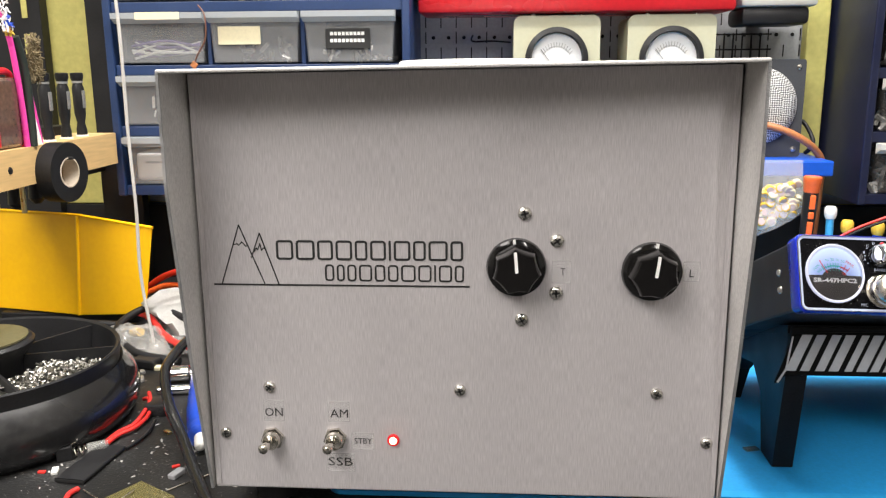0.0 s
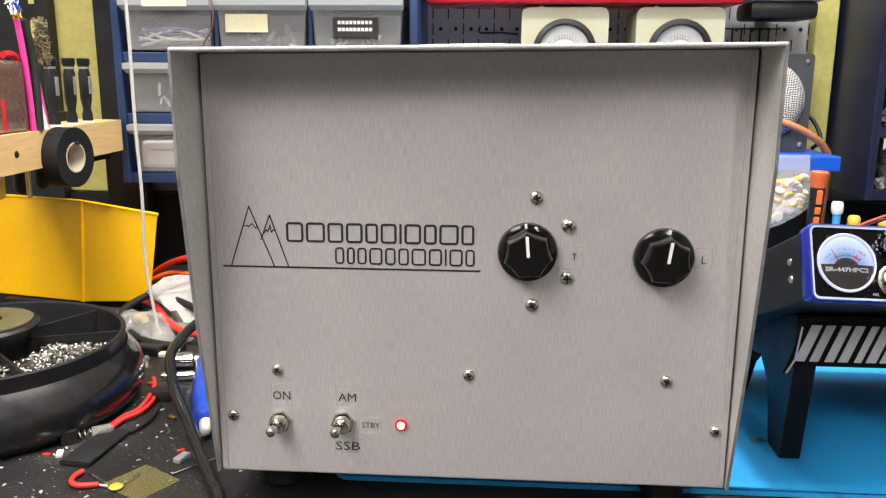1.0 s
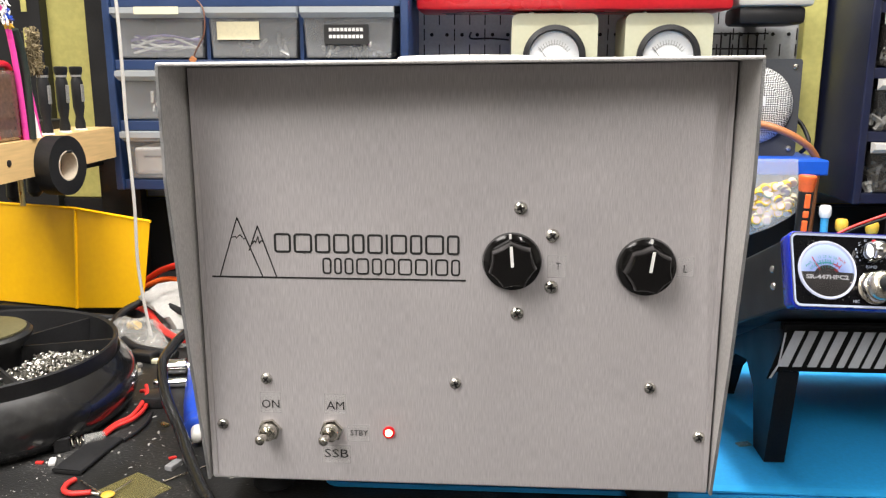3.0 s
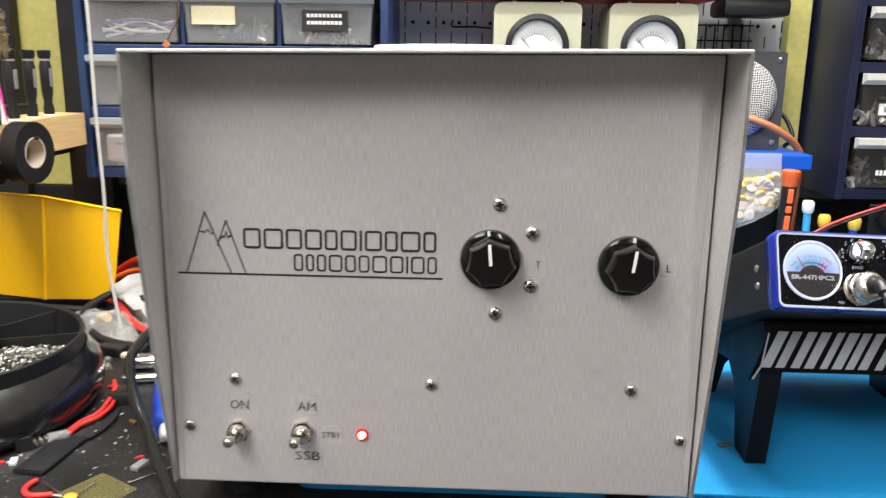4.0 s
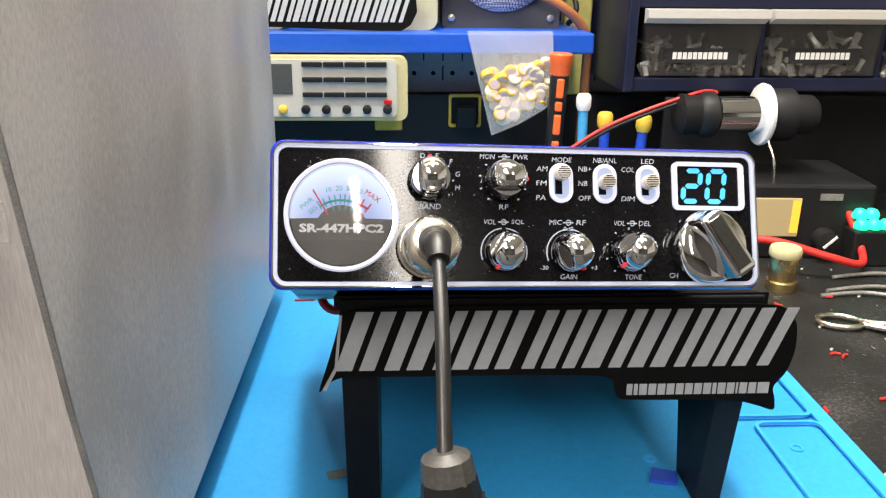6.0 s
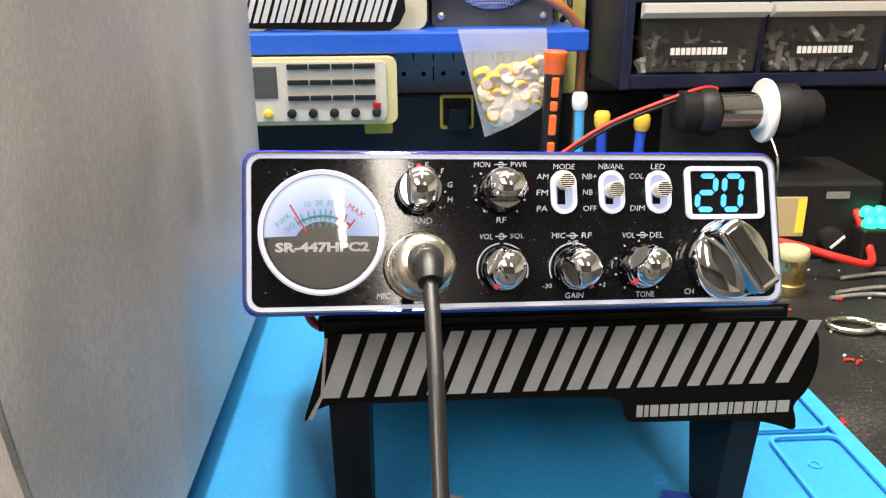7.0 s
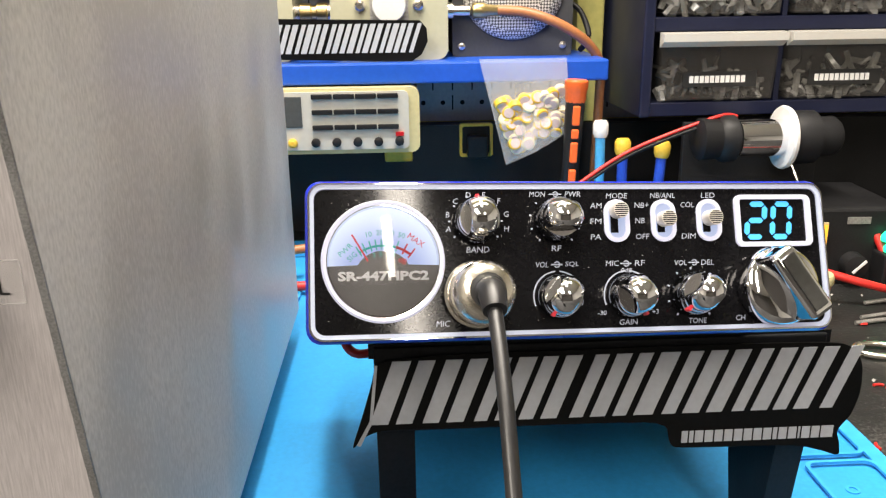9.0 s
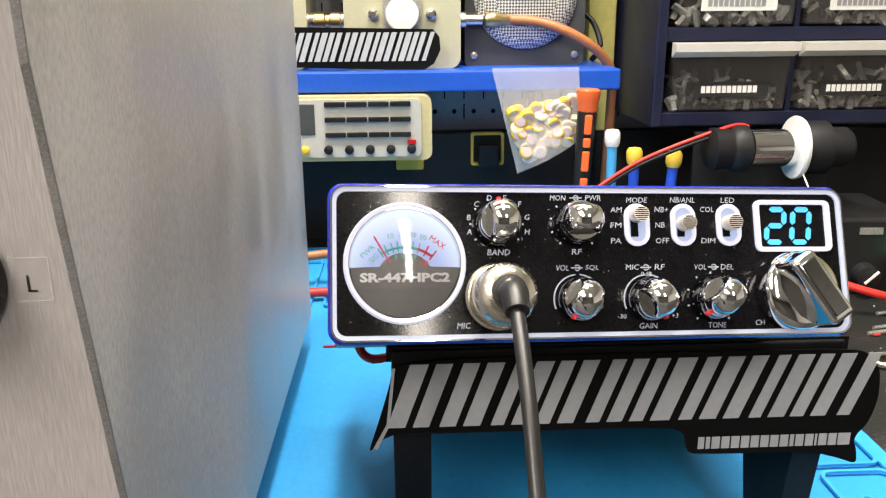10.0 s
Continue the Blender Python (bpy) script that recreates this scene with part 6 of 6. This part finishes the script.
part("jacket", tube([(-0.1388, 0.4205, 0.0050), (-0.1688, 0.5005, 0.0050), (-0.1851, 0.5270, 0.0070), (-0.2037, 0.5558, 0.0130), (-0.2248, 0.5897, 0.0220), (-0.2441, 0.615, 0.036), (-0.2614, 0.65, 0.0466), (-0.2692, 0.68, 0.0508), (-0.2650, 0.73, 0.0580), (-0.235, 0.80, 0.062), (-0.185, 0.88, 0.06), (-0.15, 0.95, 0.010)], 0.0046, 12, 10), M_GLOSSJACKET, pc, smooth=60)
bl = thing("glue_bottle", "blue squeeze bottle with a white tip beside the amplifier", "bottle", Matrix.Translation((-0.2190, 0.612, 0.0080)) @ Vector((-0.033, 0.112, 0.012)).to_track_quat("Z", "Y").to_matrix().to_4x4())
part("body", lathe([(0.0070, 0.004), (0.0110, 0.007), (0.0118, 0.016), (0.0105, 0.020), (0.0128, 0.026), (0.0148, 0.052), (0.0140, 0.058), (0.0150, 0.064), (0.0155, 0.112), (0.0110, 0.118)], None, 24), M_BLUE, bl, smooth=40)
part("tip", lathe([(0.0022, -0.011), (0.0042, -0.0095), (0.0050, -0.004), (0.0056, 0.005)], None, 16), M_WHITE, bl, "white tip", 50)
# flattened black tube, gaping at its near end
hs = thing("heat_shrink", "flat black heat shrink tube", "tube", pose(-0.2955, 0.5790, 0.0, 0, 0, -6))
part("sleeve", prism(rrect(0.0245, 0.0040, 0.0019, 4, 0, 0.0024), -0.029, 0.029), M_RUBBER, hs, smooth=40)
part("mouth", prism(rrect(0.0215, 0.0018, 0.0008, 4, 0, 0.0024), -0.0295, -0.0291), M_HOLE, hs)
sp2 = thing("spring_clip", "small clear fuse holder with a spring", "clip", pose(-0.3165, 0.594, 0.005, 0, 0, 30))
part("block", B(-0.014, -0.002, -0.006, 0.006, -0.005, 0.007, bevel=0.001), M_BLACK, sp2)
part("coil", tube([(-0.002 + 0.0006 * k, 0.0036 * math.cos(k * 0.9), 0.0036 * math.sin(k * 0.9)) for k in range(18)], 0.0006, 5, 2), M_NICKEL, sp2)
part("sleeve", lathe([(0.0045, 0.0), (0.0048, 0.014), (0.003, 0.016)], pose(0.009, 0, 0, 0, 90, 0), 14), M_GLASSTUBE, sp2, smooth=40)
for nm, lab, pts, m2, r in (
        ("red_wire", "red wire pair from under the tray", [(-0.2989, 0.6125, 0.003), (-0.2960, 0.627, 0.004), (-0.2885, 0.642, 0.004), (-0.2870, 0.662, 0.004), (-0.2900, 0.678, 0.006), (-0.296, 0.690, 0.010), (-0.303, 0.695, 0.008)], M_REDWIRE, 0.0019),
        ("red_wire", "red wire pair from under the tray", [(-0.3015, 0.6165, 0.003), (-0.2985, 0.633, 0.004), (-0.2925, 0.647, 0.004), (-0.2915, 0.664, 0.006), (-0.2930, 0.685, 0.010), (-0.3000, 0.700, 0.012)], M_REDWIRE, 0.0019),
        ("black_wire", "thin black wire on the bench", [(-0.280, 0.606, 0.002), (-0.276, 0.622, 0.002), (-0.275, 0.64, 0.002), (-0.279, 0.662, 0.002)], M_BLACK, 0.0014),
        ("red_offcut", "bent red offcut of wire", [(-0.2860, 0.5395, 0.0024), (-0.2885, 0.5320, 0.0024), (-0.2860, 0.5230, 0.0024), (-0.2780, 0.5190, 0.0024), (-0.2650, 0.5216, 0.0024)], M_REDWIRE, 0.0021),
        ("thin_lead", "thin steel lead on the bench", [(-0.2650, 0.5216, 0.0020), (-0.2578, 0.5205, 0.0016)], M_NICKEL, 0.0012),
        ("thin_lead", "thin steel lead on the bench", [(-0.2196, 0.5428, 0.001), (-0.2093, 0.5551, 0.001), (-0.1967, 0.569, 0.001)], M_NICKEL, 0.0007),
        ("red_cable", "red insulated cable behind the tray", [(-0.42, 0.93, 0.022), (-0.385, 0.905, 0.020), (-0.350, 0.86, 0.014), (-0.310, 0.83, 0.012), (-0.24, 0.82, 0.018)], M_REDWIRE, 0.0040),
        ("red_cable", "red insulated cable behind the tray", [(-0.44, 1.02, 0.025), (-0.41, 1.0, 0.045), (-0.375, 0.98, 0.060), (-0.32, 0.99, 0.070)], M_REDWIRE, 0.0042),
        ("red_cable", "red insulated cable behind the tray", [(-0.44, 1.0, 0.020), (-0.40, 0.99, 0.038), (-0.36, 0.98, 0.040), (-0.30, 0.99, 0.048)], M_ORANGE, 0.0036),
        ("black_cable", "black cable loop behind the tray", [(-0.31, 0.80, 0.006), (-0.365, 0.815, 0.010), (-0.405, 0.86, 0.022), (-0.39, 0.91, 0.032), (-0.35, 0.90, 0.026), (-0.29, 0.87, 0.012)], M_RUBBER, 0.0045),
        ("black_cable", "black cable behind the tray", [(-0.60, 0.90, 0.012), (-0.48, 0.89, 0.018), (-0.40, 0.90, 0.010), (-0.33, 0.84, 0.008)], M_RUBBER, 0.0045),
        ("copper_wire", "thin copper wire loop hanging on the cabinet", [(-0.345, 1.022, 0.385), (-0.335, 1.015, 0.372), (-0.336, 1.015, 0.345), (-0.348, 1.018, 0.326), (-0.352, 1.020, 0.318)], mat("dark_copper_wire", (0.16, 0.07, 0.045), 0.4, 0, 0.2, 60), 0.0010)):
    ob = thing(nm, lab, "wire")
    part("strand", tube(pts, r, 8, 8), m2, ob, smooth=60)
solo("copper_lug", B(-0.004, 0.004, -0.001, 0.001, -0.004, 0.004, bevel=0.001), M_COPPERCABLE, "small copper lug on the wire's end", "lug", pose(-0.354, 1.020, 0.3135, 0, 40, 0))
solo("yellow_sleeve", lathe([(0.0052, 0.0), (0.0055, 0.004), (0.0050, 0.018)], pose(-0.392, 0.872, 0.014, 0, 78, -40), 14), M_YELLOWCAP, "yellow sleeve on the red cable", "sleeve", smooth=40)
solo("film_square", prism([(-0.021, -0.019), (0.020, -0.018), (0.021, 0.018), (-0.020, 0.019)], 0.0003, 0.0008, "z"), M_AMBERFILM, "translucent amber square of film", "film", pose(-0.2375, 0.530, 0, 0, 0, -30))
ds2 = thing("disc_capacitor", "small yellow capacitor with wire legs", "capacitor", pose(-0.2514, 0.5194, 0.0024, 0, 0, 20))
part("body", lathe([(0.0003, -0.0014), (0.0040, -0.0010), (0.0050, 0.0), (0.0040, 0.0010), (0.0003, 0.0014)], None, 16), M_YELLOWCAP, ds2, smooth=60)
part("leg", tube([(0.003, 0.002, 0), (0.008, 0.007, 0.0005), (0.015, 0.017, 0)], 0.0006, 5), M_NICKEL, ds2)
part("leg", tube([(-0.004, 0.003, 0), (-0.010, 0.010, 0.0005), (-0.022, 0.030, -0.001)], 0.0006, 5), M_NICKEL, ds2)
soc = thing("socket_wrench", "chrome socket bits beside the tray", "tool", pose(-0.310, 0.755, 0.009, 0, 0, 10))
part("barrel", lathe([(0.0075, 0.0), (0.008, 0.003), (0.008, 0.026), (0.0055, 0.028), (0.0055, 0.06)], pose(0, 0, 0, 0, 90, 0), 20), M_CHROME, soc, smooth=40)
solo("socket_bit", lathe([(0.004, 0.0), (0.0045, 0.004), (0.0045, 0.040)], pose(-0.302, 0.722, 0.005, 0, 90, 12), 16), M_CHROME, "slim chrome socket bit", "tool", smooth=40)
cn = thing("power_connector", "small black two-pole connector", "connector", pose(-0.285, 0.685, 0, 0, 0, 8))
part("housing", B(-0.010, 0.010, -0.012, 0.012, 0.0, 0.011, bevel=0.002), M_BLACK, cn, smooth=40)
for sx in (-0.0045, 0.0045):
    part("hole", lathe([(0.0022, 0.0), (0.0022, 0.0006)], at(sx, -0.012, 0.0055) @ FRONT, 12), M_HOLE, cn)
rag = thing("white_rag", "crumpled white paper towel behind the amplifier", "towel")
b = bmesh.new()
rows = []
for j in range(9):
    row = []
    for i in range(9):
        u, v = i / 8, j / 8
        row.append(b.verts.new((-0.392 + 0.085 * u + 0.012 * math.sin(7 * v + 3 * u), 0.900 - 0.02 * u + 0.016 * math.sin(9 * u + 4 * v) + 0.02 * v, 0.001 + 0.075 * v * (0.6 + 0.4 * u) + 0.006 * math.sin(11 * u * v))))
    rows.append(row)
for j in range(8):
    for i in range(8):
        b.faces.new((rows[j][i], rows[j][i + 1], rows[j + 1][i + 1], rows[j + 1][i]))
bmesh.ops.solidify(b, geom=b.faces[:], thickness=0.0016)
part("towel", b, M_PAPER, rag, smooth=70)


def crumpled(name, label, x0, y0, w, d, h, material, seed):
    random.seed(seed)
    b, rows, n = bmesh.new(), [], 13
    for j in range(n):
        row = []
        for i in range(n):
            u, v = i / (n - 1), j / (n - 1)
            z = 0.002 + h * math.sin(math.pi * u) ** 0.7 * math.sin(math.pi * v) ** 0.7 * random.uniform(0.55, 1.0)
            row.append(b.verts.new((x0 + w * u + random.uniform(-0.003, 0.003), y0 + d * v + random.uniform(-0.003, 0.003), z)))
        rows.append(row)
    for j in range(n - 1):
        for i in range(n - 1):
            b.faces.new((rows[j][i], rows[j][i + 1], rows[j + 1][i + 1], rows[j + 1][i]))
    ob = solo(name, b, material, label, "bag")
    return ob


crumpled("plastic_bag", "crumpled clear plastic bag behind the tray", -0.435, 0.815, 0.10, 0.07, 0.034, M_FILM, 5)
crumpled("plastic_bag", "crumpled clear plastic bag beside the cord", -0.365, 0.835, 0.05, 0.04, 0.014, M_FILM, 8)
random.seed(11)
sc = bmesh.new()
for k in range(1500):
    x, y = random.uniform(-0.40, -0.14), random.uniform(0.40, 0.80)
    s = 0.00018 + 0.0015 * random.random() ** 6
    tmp = pose(x, y, s * 0.25, 0, 0, random.uniform(0, 180))
    q = [tmp @ Vector(p) for p in ((-s * 1.7, -s * 0.5, 0), (s * 1.5, -s * 0.4, 0), (s * 1.2, s * 0.6, s * 0.3), (-s, s * 0.6, s * 0.3))]
    sc.faces.new([sc.verts.new(p) for p in q])
for k in range(900):
    x, y = random.uniform(0.515, 0.95), random.uniform(0.42, 1.10)
    s = 0.0002 + 0.0018 * random.random() ** 4.0
    tmp = pose(x, y, s * 0.25, 0, 0, random.uniform(0, 180))
    q = [tmp @ Vector(p) for p in ((-s * 1.7, -s * 0.5, 0), (s * 1.5, -s * 0.4, 0), (s * 1.2, s * 0.6, s * 0.3), (-s, s * 0.6, s * 0.3))]
    sc.faces.new([sc.verts.new(p) for p in q])
solo("lint_specks", sc, M_GREYSPECK, "pale specks and lint on the black bench", "debris", kind="stuff")
for k, (x, y, m2, s) in enumerate(((-0.3290, 0.566, M_REDWIRE, 0.0030), (-0.228, 0.581, M_REDWIRE, 0.003), (-0.2217, 0.567, M_GREYMARK, 0.007), (-0.3190, 0.567, M_PAPER, 0.005), (-0.2589, 0.6405, M_BRASS, 0.004), (-0.325, 0.79, M_CREAM, 0.008), (-0.345, 0.775, M_GREY, 0.007), (-0.305, 0.78, M_BLACK, 0.010), (-0.335, 0.76, M_GREY, 0.006))):
    solo("small_scrap", B(-s, s, -s * 0.5, s * 0.5, 0, s * 0.6, bevel=s * 0.15), m2, "small loose scrap on the bench", "scrap", pose(x, y, 0, 0, 0, 37 * k), "bench scraps")
for k, (x, y, w, d, h, m2) in enumerate(((-0.345, 0.800, 0.03, 0.02, 0.010, M_BLACK), (-0.33, 0.86, 0.03, 0.02, 0.012, M_BLACK), (-0.41, 1.05, 0.06, 0.04, 0.03, M_BLACK))):
    solo("small_box", B(-w / 2, w / 2, -d / 2, d / 2, 0, h, bevel=0.002), m2, "small box among cables behind the amplifier", "box", pose(x, y, 0, 0, 0, 20 * k - 15), "small boxes")
